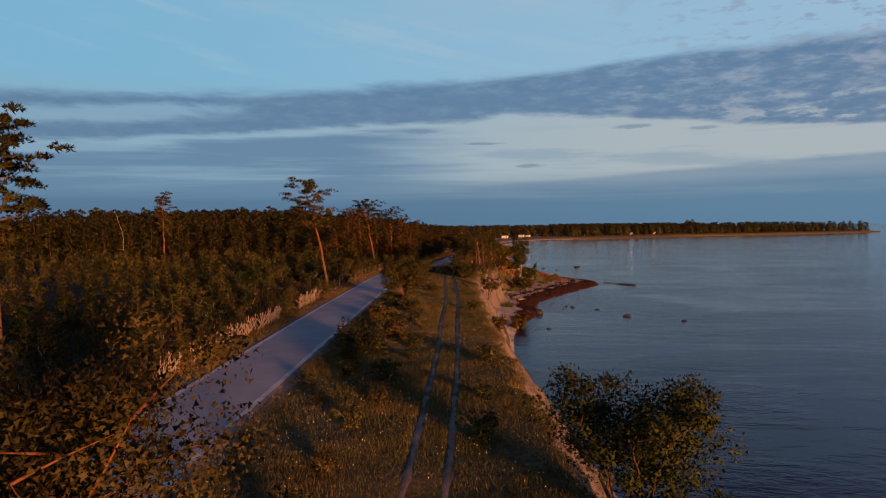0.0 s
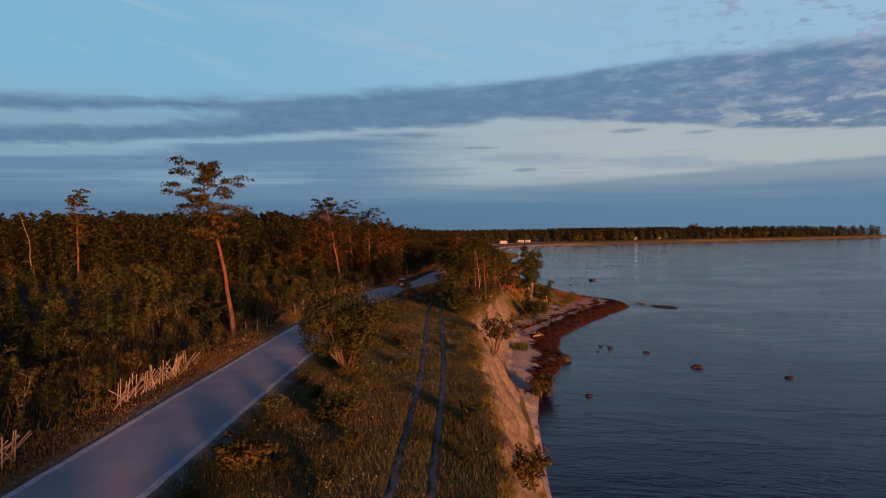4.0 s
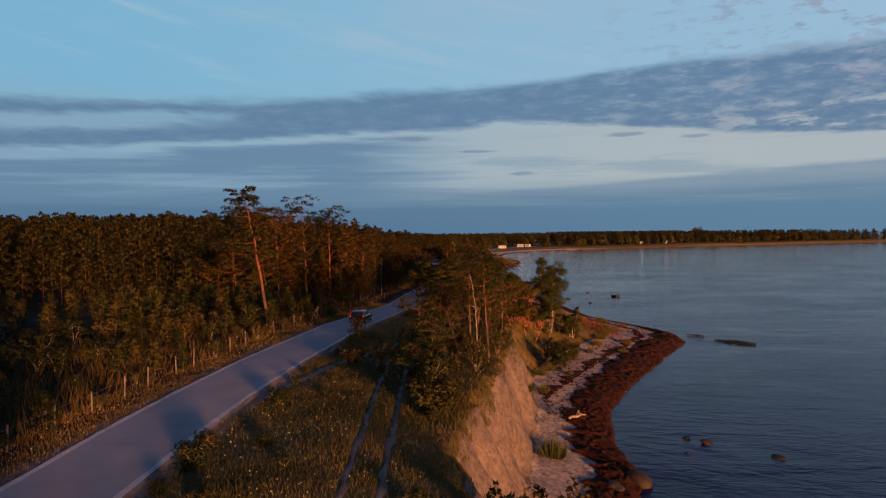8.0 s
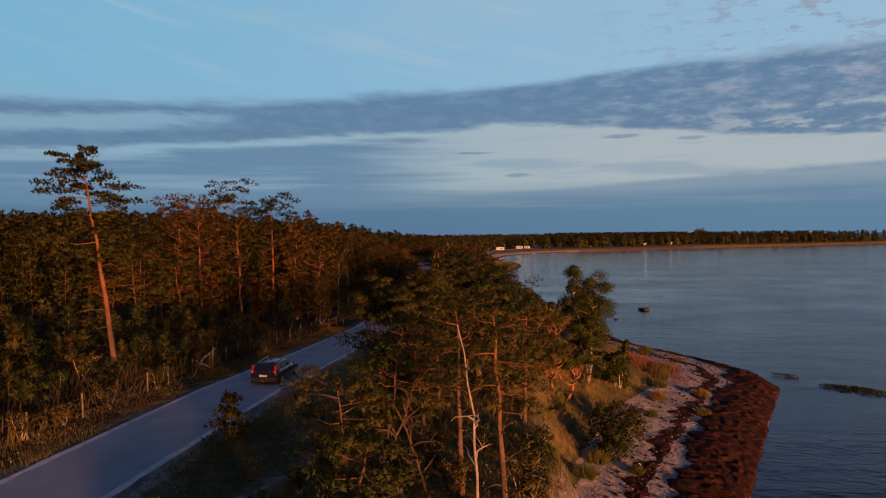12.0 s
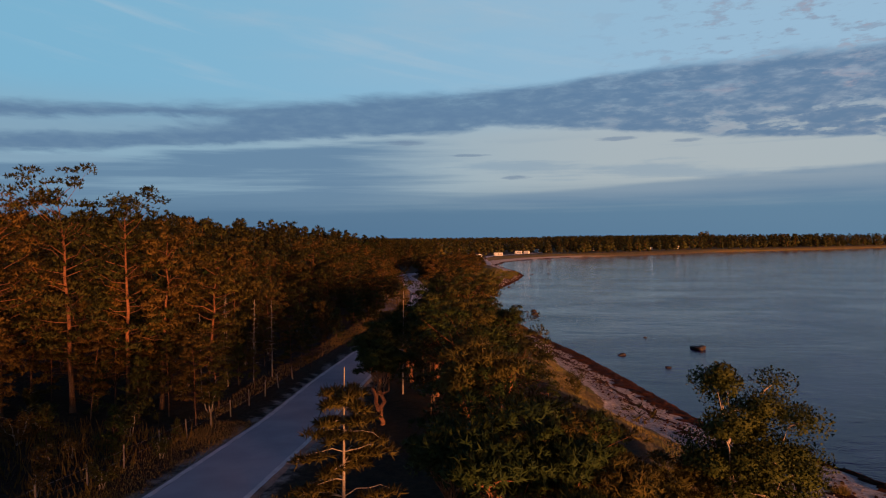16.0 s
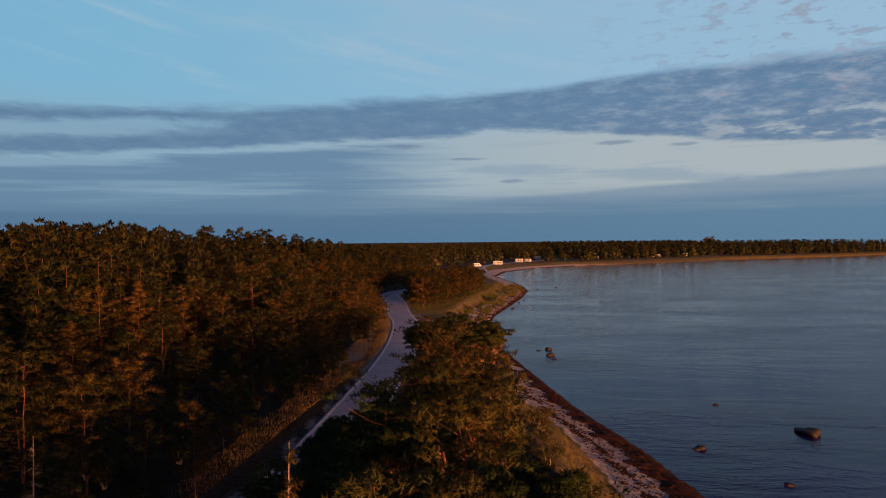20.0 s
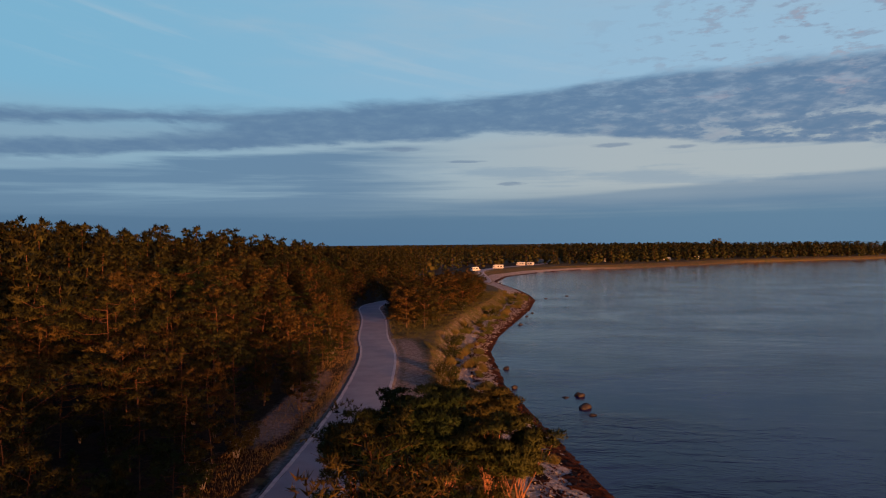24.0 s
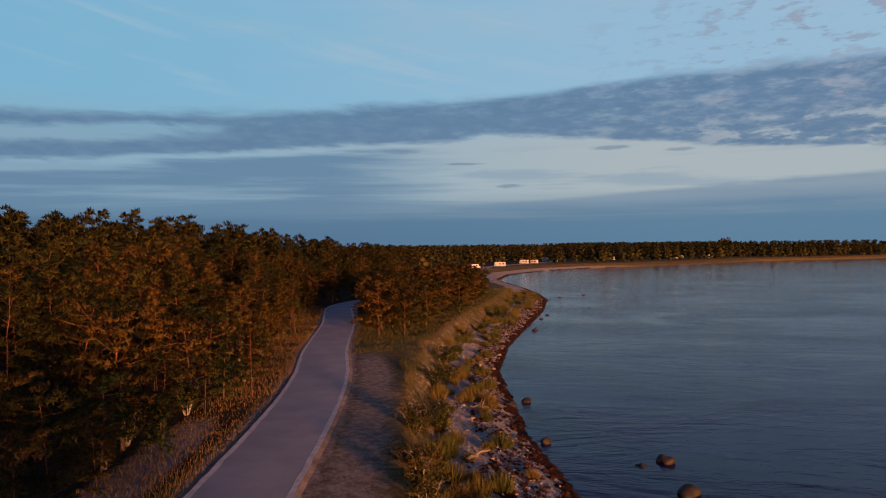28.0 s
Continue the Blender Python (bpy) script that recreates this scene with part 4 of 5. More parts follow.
def forked_pine(x, y, tall, spread, arms, seed, fork=0.35, count=30, label="low forked pine with crooked orange limbs and a spreading crown", size=0.20, tilt=(0, 0), brush=6, slim=0.125):
    """A low pine whose trunk forks into crooked arms under flat cushions of needles."""
    r = np.random.default_rng(seed)
    knee = np.array([0.12 * spread * r.normal(), 0.12 * spread * r.normal(), fork * tall])
    wood, c, q = [tube(bend((0, 0, -0.3), knee, 0, 6, 0.05 * spread, r), np.linspace(0.030 * tall, 0.022 * tall, 6), 8)], [], []
    for k in range(arms):
        a = k * 6.283 / arms + 0.5 * r.normal()
        reach = spread * (0.45 + 0.4 * r.random())
        tip = np.array([math.cos(a) * reach, math.sin(a) * reach, tall * (0.66 + 0.12 * r.random()) - 0.06 * reach])
        arm = bend(knee, tip, -0.06 * tall, 7, 0.075 * spread, r)
        wood.append(tube(arm, np.linspace(0.014 * tall, 0.022, 7), 6))
        for i in range(9):
            u = 0.45 + 0.6 * i / 8
            at = np.array([np.interp(min(u, 1), np.linspace(0, 1, 7), arm[:, n]) for n in range(3)])
            b, l = r.random() * 6.283, spread * (0.20 + 0.25 * r.random())
            end = at + np.array([math.cos(b) * l, math.sin(b) * l, l * (0.1 + 0.3 * r.random())])
            end[2] += 0.7 * max(0.0, 0.80 * tall - end[2])
            wood.append(tube(bend(at, end, -0.08 * l, 5, 0.06 * l, r), np.linspace(0.035, 0.010, 5), 4))
            for f in (1.0, 0.72):
                p = at + (end - at) * f + r.normal(size=3) * 0.12
                c.append(p + [0, 0, 0.10])
                w = spread * (0.20 + 0.12 * r.random())
                q.append((w, w, w * 0.5))
    for _ in range(26):
        a, f = r.random() * 6.283, r.random() ** 0.5
        c.append((knee[0] * 0.6 + math.cos(a) * f * spread, knee[1] * 0.6 + math.sin(a) * f * spread, tall * (0.90 - 0.20 * f * f + 0.05 * r.normal())))
        w = spread * (0.20 + 0.14 * r.random())
        q.append((w, w, w * 0.5))
    ob = plant("pine_tree", (fast_mesh("trunk", *merge(wood), [ORANGE_BARK], True), leaf_mesh("crown", tufts(r, c, q, int(1.3 * count), size, brush, slim, 0.7), FRESH)), PINE_PARTS, x, y, 1.0, 0.0, label, "tree", tilt=tilt)
    return ob


# crooked pines close under the way
for k, (x, y, h, w, n) in enumerate(((-17.0, 147.6, 6.9, 2.1, 5), (-14.0, 145.0, 7.6, 2.0, 4), (-11.3, 146.2, 6.6, 2.0, 5))):
    forked_pine(x, y, h, w, n, 200 + k, 0.3, 110, size=0.125, brush=8, slim=0.085)
# the open pines and dense low pines further along the headland
forked_pine(-10.8, 162.2, 7.8, 2.1, 4, 205, 0.45, 30, "open pine with lit orange limbs on the headland")
forked_pine(-11.6, 172.6, 8.5, 2.1, 4, 206, 0.5, 30, "leaning pine with orange trunk on the headland", tilt=(0.05, -0.12))
for k, (x, y, h, w) in enumerate(((-9.0, 159.6, 6.0, 2.4), (-7.8, 165.0, 6.0, 2.6), (-5.6, 167.5, 5.2, 2.6), (-12.6, 167.0, 6.0, 2.4), (-8.8, 169.5, 6.0, 2.6), (-4.6, 163.0, 4.4, 2.4), (-6.2, 160.0, 4.4, 2.4))):
    forked_pine(x, y, h, 0.8 * w, 5, 220 + k, 0.3, 75, "dense dark green pine with a rounded crown on the headland", 0.15, brush=6, slim=0.10)

for k, (x, y, h, w) in enumerate(((-22.0, 245.5, 8.6, 1.9), (-18.8, 246.5, 9.0, 2.2), (-15.6, 245.0, 8.8, 2.0), (-22.6, 256.5, 7.0, 1.9), (-19.8, 257.5, 7.4, 2.1), (-17.0, 256.5, 7.6, 2.0), (-17.6, 198.5, 8.0, 2.0), (-15.0, 200.5, 8.2, 2.1), (-12.6, 204.0, 8.0, 2.1), (-18.8, 212.0, 8.4, 2.2), (-16.2, 214.5, 8.6, 2.2), (-18.6, 227.0, 8.4, 2.2))):
    forked_pine(x, y, h, w, 5, 250 + k, 0.35, 62, "bushy green pine between road and beach", 0.18, brush=6, slim=0.11)
for k, (x, y, h, w) in enumerate(((-22.5, 199.0, 6.4, 1.8), (-21.4, 193.5, 6.4, 1.8), (-20.2, 189.5, 6.0, 1.8), (-23.2, 207.0, 6.4, 1.9), (-21.8, 211.0, 6.8, 2.0), (-20.6, 205.0, 7.2, 2.0), (-22.6, 214.5, 6.2, 1.9), (-23.4, 219.0, 5.4, 1.7), (-20.8, 217.5, 7.0, 2.0))):
    forked_pine(x, y, h, w, 5, 270 + k, 0.35, 58, "dense low pine close beside the road", 0.18, brush=6, slim=0.11)


def sparse_conifer(kind, x, y, tall, spread, whorls, seed, needles, mat, label, lean=(0, 0), girth=0.009):
    """A slim conifer: a thin straight stem with drooping side shoots in tiers; bare when needles is 0."""
    r = np.random.default_rng(seed)
    wood, c, q = [tube([(0, 0, -0.3), (lean[0] * 0.4, lean[1] * 0.4, tall * 0.5), (lean[0], lean[1], tall)], (girth * tall + 0.02, girth * 0.7 * tall, 0.012), 7)], [], []
    for i in range(whorls):
        u = 0.22 + 0.76 * (i + r.random() * 0.5) / whorls
        for k in range(4):
            a = r.random() * 6.283
            l = spread * (1.05 - u) ** 0.8 * (0.5 + 0.6 * r.random())
            at = np.array([lean[0] * u, lean[1] * u, tall * u])
            end = at + np.array([math.cos(a) * l, math.sin(a) * l, -0.12 * l + 0.1 * r.normal()])
            wood.append(tube(bend(at, end, 0.10 * l, 5, 0.03, r), np.linspace(0.018, 0.004, 5), 3))
            for f in (0.4, 0.6, 0.8, 1.0):
                c.append(at + (end - at) * f + [0, 0, -0.05])
                q.append((0.10 + 0.10 * l, 0.10 + 0.10 * l, 0.08))
    ob = tagged(new(kind), label, "tree")
    ob.location = (x, y, float(height(x, y)))
    part("trunk", fast_mesh("trunk", *merge(wood), [mat], True), None, ob)
    if needles:
        part("crown", leaf_mesh("crown", tufts(r, c, q, needles, 0.17, 4, 0.10, 0.2), PINE), None, ob)
    return ob


sparse_conifer("conifer_tree", -14.9, 159.2, 8.8, 3.0, 18, 230, 22, DEAD_WOOD, "slim pale-stemmed conifer with long thin side shoots", (0.1, 0.1))
for k, (x, y, h) in enumerate(((-36.8, 201.0, 8.6), (-37.8, 202.6, 7.6), (-35.2, 203.0, 7.8), (-38.6, 199.6, 6.8), (-34.4, 205.6, 7.4), (-20.4, 199.0, 9.4))):
    sparse_conifer("dead_conifer", x, y, h, 1.3, 13, 240 + k, 0 if k < 5 else 4, DEAD_WOOD, "slim pale dead conifer with bare side shoots", (0.15 * (k % 3 - 1), 0.1), 0.007)
hero_pine(-21.6, 136.8, 2.0, 0.05, 0.9, 16, (0, 0), 152, "cone", 22, 1.0, "small dark fir beside the road", 0, 0.22)


def leaf_tree(kind, x, y, tall, wide, stems, seed, count, size, leaf, wood, label, clear=0.25, tilt=(0, 0), category="bush"):
    r = np.random.default_rng(seed)
    return plant(kind, bush_mesh(r, tall, wide, stems, count, size, leaf, wood, clear), BUSH_PARTS, x, y, 1.0, 0.0, label, category, tilt=tilt)


leaf_tree("whitebeam_tree", -8.9, 9.2, 6.9, 7.2, 16, 160, 400, 0.092, LEAF, BARK, "bushy whitebeam with pale turned leaves beside the track", 0.15, category="tree")
leaf_tree("whitebeam_bush", -15.5, 80.2, 5.2, 5.6, 13, 161, 260, 0.10, LEAF, BARK, "spreading many-stemmed bush between road and track", 0.3)
leaf_tree("cliff_tree", 2.9, 20.4, 4.5, 5.0, 9, 162, 150, 0.105, LEAF, BARK, "crooked leafy tree on the edge of the bank", 0.42, (0.0, 0.05), "tree")
leaf_tree("cliff_tree", 4.5, 19.4, 3.3, 3.4, 6, 163, 130, 0.105, LEAF, BARK, "leaning leafy tree on the edge of the bank", 0.45, (0.1, 0.30), "tree")
leaf_tree("birch_tree", -2.6, 168.0, 10.2, 5.2, 8, 164, 560, 0.10, BIRCH, DEAD_WOOD, "leafy birch with pale trunk above the beach", 0.25, category="tree")
leaf_tree("birch_tree", 0.6, 171.0, 4.2, 3.2, 4, 165, 160, 0.14, BIRCH, DEAD_WOOD, "small leafy birch above the beach", 0.15, category="tree")
leaf_tree("juniper_bush", -2.6, 154.2, 2.9, 4.2, 7, 166, 70, 0.14, LEAF, GREY_BARK, "round dark green bush on the grassy bank", 0.05)
leaf_tree("juniper_bush", -0.6, 159.5, 2.2, 3.6, 6, 167, 60, 0.14, LEAF, GREY_BARK, "round dark green bush on the grassy bank", 0.05)
leaf_tree("cliff_bush", -6.4, 98.2, 4.2, 3.2, 4, 168, 40, 0.16, LEAF, BARK, "thin leafy tree leaning from the bank", 0.45, (0.1, 0.2))
leaf_tree("cliff_bush", -11.2, 113.0, 1.6, 3.2, 7, 169, 50, 0.14, LEAF, GREY_BARK, "low green bush on the edge of the bank", 0.05)
leaf_tree("cliff_bush", -12.6, 119.0, 1.8, 3.6, 7, 170, 50, 0.14, LEAF, GREY_BARK, "low green bush on the edge of the bank", 0.05)
leaf_tree("cliff_bush", -2.0, 104.0, 2.0, 3.4, 7, 171, 55, 0.15, LEAF, GREY_BARK, "leafy bush at the foot of the bank", 0.05)
leaf_tree("meadow_bush", -12.2, 46.0, 1.8, 3.6, 8, 172, 30, 0.15, THICKET, GREY_BARK, "low bush with bare twigs in the meadow", 0.3)
leaf_tree("meadow_bush", -11.0, 52.5, 1.2, 2.6, 7, 173, 30, 0.14, THICKET, GREY_BARK, "low bush with bare twigs in the meadow", 0.2)
leaf_tree("meadow_bush", -14.6, 62.0, 1.0, 2.2, 7, 174, 34, 0.13, LEAF, GREY_BARK, "low green bush in the meadow", 0.1)
leaf_tree("meadow_bush", -13.0, 69.0, 0.9, 2.4, 7, 175, 30, 0.13, THICKET, GREY_BARK, "low brown bush in the meadow", 0.1)
leaf_tree("meadow_bush", -3.4, 66.0, 1.2, 2.0, 6, 176, 30, 0.13, LEAF, GREY_BARK, "low green bush on the edge of the bank", 0.1)
meadow_bushes = [bush_mesh(np.random.default_rng(185 + k), 1.3, 2.0, 6, 26, 0.11, (THICKET, LEAF, YOUNG)[k], GREY_BARK, 0.05) for k in range(3)]
r = np.random.default_rng(188)
for x, y in scatter(np.random.default_rng(189), 420, (-26, -2), (16, 132), 2.4, lambda x, y: x > road_x(y) + 3.6 and shore(y) - x > np.interp(y, BANK_Y, BANK_TOP) + 0.8 and not -1.2 < x - np.interp(y, track_line[:, 1], track_line[:, 0]) < 2.7)[:70]:
    plant("meadow_bush", meadow_bushes[r.integers(3)], BUSH_PARTS, x, y, 0.35 + 0.6 * r.random() ** 2, r.random() * 6.28, "low bush in the dry meadow", "bush", "bushes of the meadow")
leaf_tree("oak_tree", 277.0, 1190.0, 17.0, 17.0, 8, 177, 60, 1.1, THICKET, GREY_BARK, "large round tree above the distant wood", 0.2, category="tree")

# bushes down the bank of the headland and along the later beach
r = np.random.default_rng(180)
bank_bushes = [bush_mesh(np.random.default_rng(181 + k), 2.2, 2.8, 5, 38, 0.115, LEAF, GREY_BARK, 0.05) for k in range(3)]
for x, y in scatter(np.random.default_rng(182), 300, (-24, 8), (150, 262), 2.0, lambda x, y: np.interp(y, BANK_Y, BANK_FOOT) + np.interp(y, (150, 180, 262), (0.8, 3.4, 3.0)) < shore(y) - x < np.interp(y, BANK_Y, BANK_FOOT) + 8.0 and x < head_edge(y) + 5):
    plant("bank_bush", bank_bushes[r.integers(3)], BUSH_PARTS, x, y, 0.4 + 0.5 * r.random(), r.random() * 6.28, "leafy green bush on the bank above the beach", "bush", "bushes of the bank")
for x, y in ((-23.9, 309.5), (-23.5, 304.0), (-24.4, 300.2), (-25.2, 316.5), (-24.6, 323.0), (-24.2, 296.4), (-23.0, 289.5), (-26.0, 331.0), (-25.0, 338.0), (-22.0, 284.0), (-20.5, 280.0), (-24.8, 352.0), (-22.6, 364.0), (-20.0, 380.0), (-27.0, 372.0)):
    plant("bank_bush", bank_bushes[r.integers(3)], BUSH_PARTS, x, y, 0.55 + 0.6 * r.random(), r.random() * 6.28, "low green bush at the foot of the sandy bank", "bush", "bushes of the bank")


RED_TWIG = np.random.default_rng(290)
red_pine = tagged(new("dead_pine"), "fallen pine top with rust-red dead needles", "tree")
red_pine.location = (-11.0, 158.6, float(height(-11.0, 158.6)))
limbs, cs, qs = [tube(bend((0.9, 0.2, -0.2), (0.3, 0, 4.0), 0.2, 6, 0.06, RED_TWIG), np.linspace(0.09, 0.04, 6), 6)], [], []
for k in range(16):
    a = 2.0 + 2.6 * RED_TWIG.random()
    end = np.array([0.3 + math.cos(a) * 1.9 * RED_TWIG.random(), math.sin(a) * 1.2 * RED_TWIG.random(), 3.4 + 1.0 * RED_TWIG.random()])
    limbs.append(tube(bend((0.4, 0, 2.6 + 0.08 * k), end, 0.1, 5, 0.05, RED_TWIG), np.linspace(0.03, 0.007, 5), 4))
    for f in (0.6, 0.85, 1.05):
        cs.append(np.array([0.4, 0, 3.0]) * (1 - f) + end * f)
        qs.append((0.26, 0.26, 0.16))
part("trunk", fast_mesh("trunk", *merge(limbs), [ORANGE_BARK], True), None, red_pine)
part("crown", leaf_mesh("crown", tufts(RED_TWIG, cs, qs, 20, 0.13, 5, 0.08), RUSTY), None, red_pine)

# ---- grass ----
def blades(name, r, xs, ys, per_m2, tall, wide, test, mat, label, clump=0.0):
    """Standing blades of grass over a stretch of land, as one mass."""
    n = int((xs[1] - xs[0]) * (ys[1] - ys[0]) * per_m2)
    x, y = xs[0] + (xs[1] - xs[0]) * r.random(n), ys[0] + (ys[1] - ys[0]) * r.random(n)
    keep = test(x, y)
    x, y = x[keep], y[keep]
    if clump:
        keep = r.random(len(x)) < np.clip(0.5 + clump * wobble(x * 2.3, y * 2.3) + 0.5 * clump * wobble(x * 0.7 + 9, y * 0.7), 0.05, 1)
        x, y = x[keep], y[keep]
    z = height(x, y)
    n = len(x)
    h = tall * (0.45 + 0.9 * r.random(n)) * np.clip(0.8 + 0.5 * wobble(x * 0.9, y * 0.9), 0.3, 1.5)
    a = r.random(n) * 6.28
    dx, dy = np.cos(a) * wide * 0.5, np.sin(a) * wide * 0.5
    lx, ly = r.normal(size=n) * h * 0.28, r.normal(size=n) * h * 0.28
    v = np.stack([np.column_stack([x - dx, y - dy, z - 0.05]), np.column_stack([x + dx, y + dy, z - 0.05]), np.column_stack([x + lx, y + ly, z + h])], 1).reshape(-1, 3)
    me = fast_mesh(name, v, np.arange(n * 3).reshape(-1, 3), [mat])
    return tagged(new(name, me), label, "grass", kind="stuff")


def off_road(x, y, gap):
    return np.abs(x - road_x(y)) > gap


def off_ruts(x, y):
    c = np.interp(y, track_line[:, 1], track_line[:, 0])
    d = x - c
    spur = np.interp(y, (112, 117.5, 123.5, 130.5, 139), (-22.4, -21.4, -20.2, -18.2, -16.6))
    return ((y > 134) | ((np.abs(d) > 0.20) & (np.abs(d - 1.5) > 0.20))) & ((y < 112) | (y > 139) | (np.abs(x - spur) > 0.8))


def meadow(x, y):
    s = shore(y) - x
    return (x > road_x(y) + 2.9) & (s > np.interp(y, BANK_Y, BANK_TOP) - 0.6) & off_ruts(x, y)


gr = np.random.default_rng(200)
blades("meadow_grass", gr, (-26, 6), (8, 80), 300, 0.22, 0.034, meadow, GRASS, "dry orange-brown meadow grass between road and bank", 0.5)
blades("meadow_grass", gr, (-28, -2), (80, 140), 300, 0.22, 0.036, meadow, GRASS, "dry orange-brown meadow grass between road and bank", 0.5)
blades("verge_grass", gr, (-36, -10), (5, 190), 200, 0.22, 0.034, lambda x, y: (x < road_x(y) - 2.8) & (x > road_x(y) - 6.2), GRASS, "rough grass along the road verge", 0.4)
blades("headland_grass", gr, (-28, 16), (138, 262), 34, 0.45, 0.045, lambda x, y: (x > road_x(y) + 2.9) & (shore(y) - x > np.interp(y, BANK_Y, BANK_FOOT) + 0.3) & ((y < 148) | ((y < 175) & (x < road_x(y) + 8.5)) | (shore(y) - x < np.interp(y, BANK_Y, BANK_TOP) - 1)), GRASS, "dry grass on the headland and its slope", 0.4)
blades("verge_grass", gr, (-66, -33), (190, 385), 70, 0.26, 0.045, lambda x, y: (x < road_x(y) - 2.9) & (x > road_x(y) - 8), GRASS, "rough grass along the edge of the wood", 0.4)
blades("dune_grass", gr, (-44, -16), (258, 440), 60, 0.40, 0.045, lambda x, y: (x > road_x(y) + 3.1) & (shore(y) - x > np.interp(y, BANK_Y, BANK_FOOT) + 0.6) & ((y > 325) | (np.abs(x - road_x(y) - 5.0) > 2.9)), GRASS, "thin dry grass above the sandy bank", 0.6)
blades("thicket_undergrowth", gr, (-60, -18), (8, 186), 14, 0.9, 0.10, lambda x, y: (x < road_x(y) - 5.5) & (x > road_x(y) - 26), THICKET, "brown undergrowth below the young trees", 0.3)

blades("meadow_stalks", gr, (-28, 6), (8, 140), 9, 0.34, 0.012, meadow, GRASS, "taller dry stalks in the meadow", 0.6)
blades("rust_grass", gr, (2.0, 9.5), (174, 187), 60, 0.85, 0.05, lambda x, y: ((x - 5.8) / 3.2) ** 2 + ((y - 180.5) / 5.5) ** 2 < 0.8 + 0.3 * np.sin(3 * x + y), RUSTY, "rust-red dry grass above the shingle", 0.3)
FLOWER = plain("pale_flowers", (0.40, 0.38, 0.26), 0.9)


def flowers(name, r, xs, ys, per_m2, tall, test, label):
    """Small flat flower heads standing over the grass, as one mass."""
    n = int((xs[1] - xs[0]) * (ys[1] - ys[0]) * per_m2)
    x, y = xs[0] + (xs[1] - xs[0]) * r.random(n), ys[0] + (ys[1] - ys[0]) * r.random(n)
    keep = test(x, y) & (wobble(x * 1.1, y * 1.1) + 0.8 * r.random(n) > 0.35)
    x, y = x[keep], y[keep]
    c = np.column_stack([x, y, height(x, y) + tall * (0.5 + 0.6 * r.random(len(x)))])
    a = np.arange(5) * 2 * np.pi / 5
    ring = np.column_stack([np.cos(a), np.sin(a), 0 * a]) * 0.022
    tilt = 0.02 * r.normal(size=(len(c), 5))
    v = c[:, None] + ring[None] * (0.6 + 0.7 * r.random((len(c), 1, 1)))
    v[:, :, 2] += tilt
    return tagged(new(name, fast_mesh(name, v.reshape(-1, 3), np.arange(len(c) * 5).reshape(-1, 5), [FLOWER])), label, "flowers", kind="stuff")


flowers("meadow_flowers", gr, (-28, 4), (10, 135), 4.0, 0.34, meadow, "small pale flower heads in the dry meadow")
flowers("verge_flowers", gr, (-36, -10), (20, 150), 4.0, 0.36, lambda x, y: (x < road_x(y) - 2.9) & (x > road_x(y) - 5.5), "small pale flower heads along the verge")


def tussock(r, tall, wide, n):
    a, q = r.random(n) * 6.28, r.random(n) ** 0.6 * wide * 0.5
    x, y = np.cos(a) * q, np.sin(a) * q
    h = tall * (0.6 + 0.6 * r.random(n)) * (1.1 - q / wide)
    b = r.random(n) * 6.28
    v = np.stack([np.column_stack([x - 0.03 * np.cos(b), y - 0.03 * np.sin(b), 0 * x - 0.05]), np.column_stack([x + 0.03 * np.cos(b), y + 0.03 * np.sin(b), 0 * x - 0.05]), np.column_stack([x * 1.5 + 0.12 * r.normal(size=n), y * 1.5 + 0.12 * r.normal(size=n), h])], 1)
    return fast_mesh("tussock", v.reshape(-1, 3), np.arange(n * 3).reshape(-1, 3), [RUSH])


tussocks = [tussock(np.random.default_rng(210 + k), 1.1, 1.5, 420) for k in range(3)]
r = np.random.default_rng(214)
spots = scatter(np.random.default_rng(215), 1100, (-32, -8), (268, 450), 1.35, lambda x, y: np.interp(y, (276, 300, 440), (2.4, 2.0, 2.6)) < shore(y) - x < np.interp(y, BANK_Y, BANK_FOOT) + 1.5 and math.sin(y * 0.9) + math.sin(y * 0.31 + x) > -0.7)
spots += scatter(np.random.default_rng(216), 60, (-6, 12), (122, 200), 2.5, lambda x, y: 5.0 < shore(y) - x < np.interp(y, BANK_Y, BANK_FOOT) + 1)
for x, y in spots:
    ob = new("grass_tussock", tussocks[r.integers(3)])
    ob.matrix_basis = Matrix.Translation((x, y, float(height(x, y)))) @ Matrix.Rotation(r.random() * 6.28, 4, "Z") @ Matrix.Scale(0.55 + 0.7 * r.random(), 4)
    tagged(ob, "yellow-green tussock of shore grass on shingle", "grass", "tussocks of the beach")


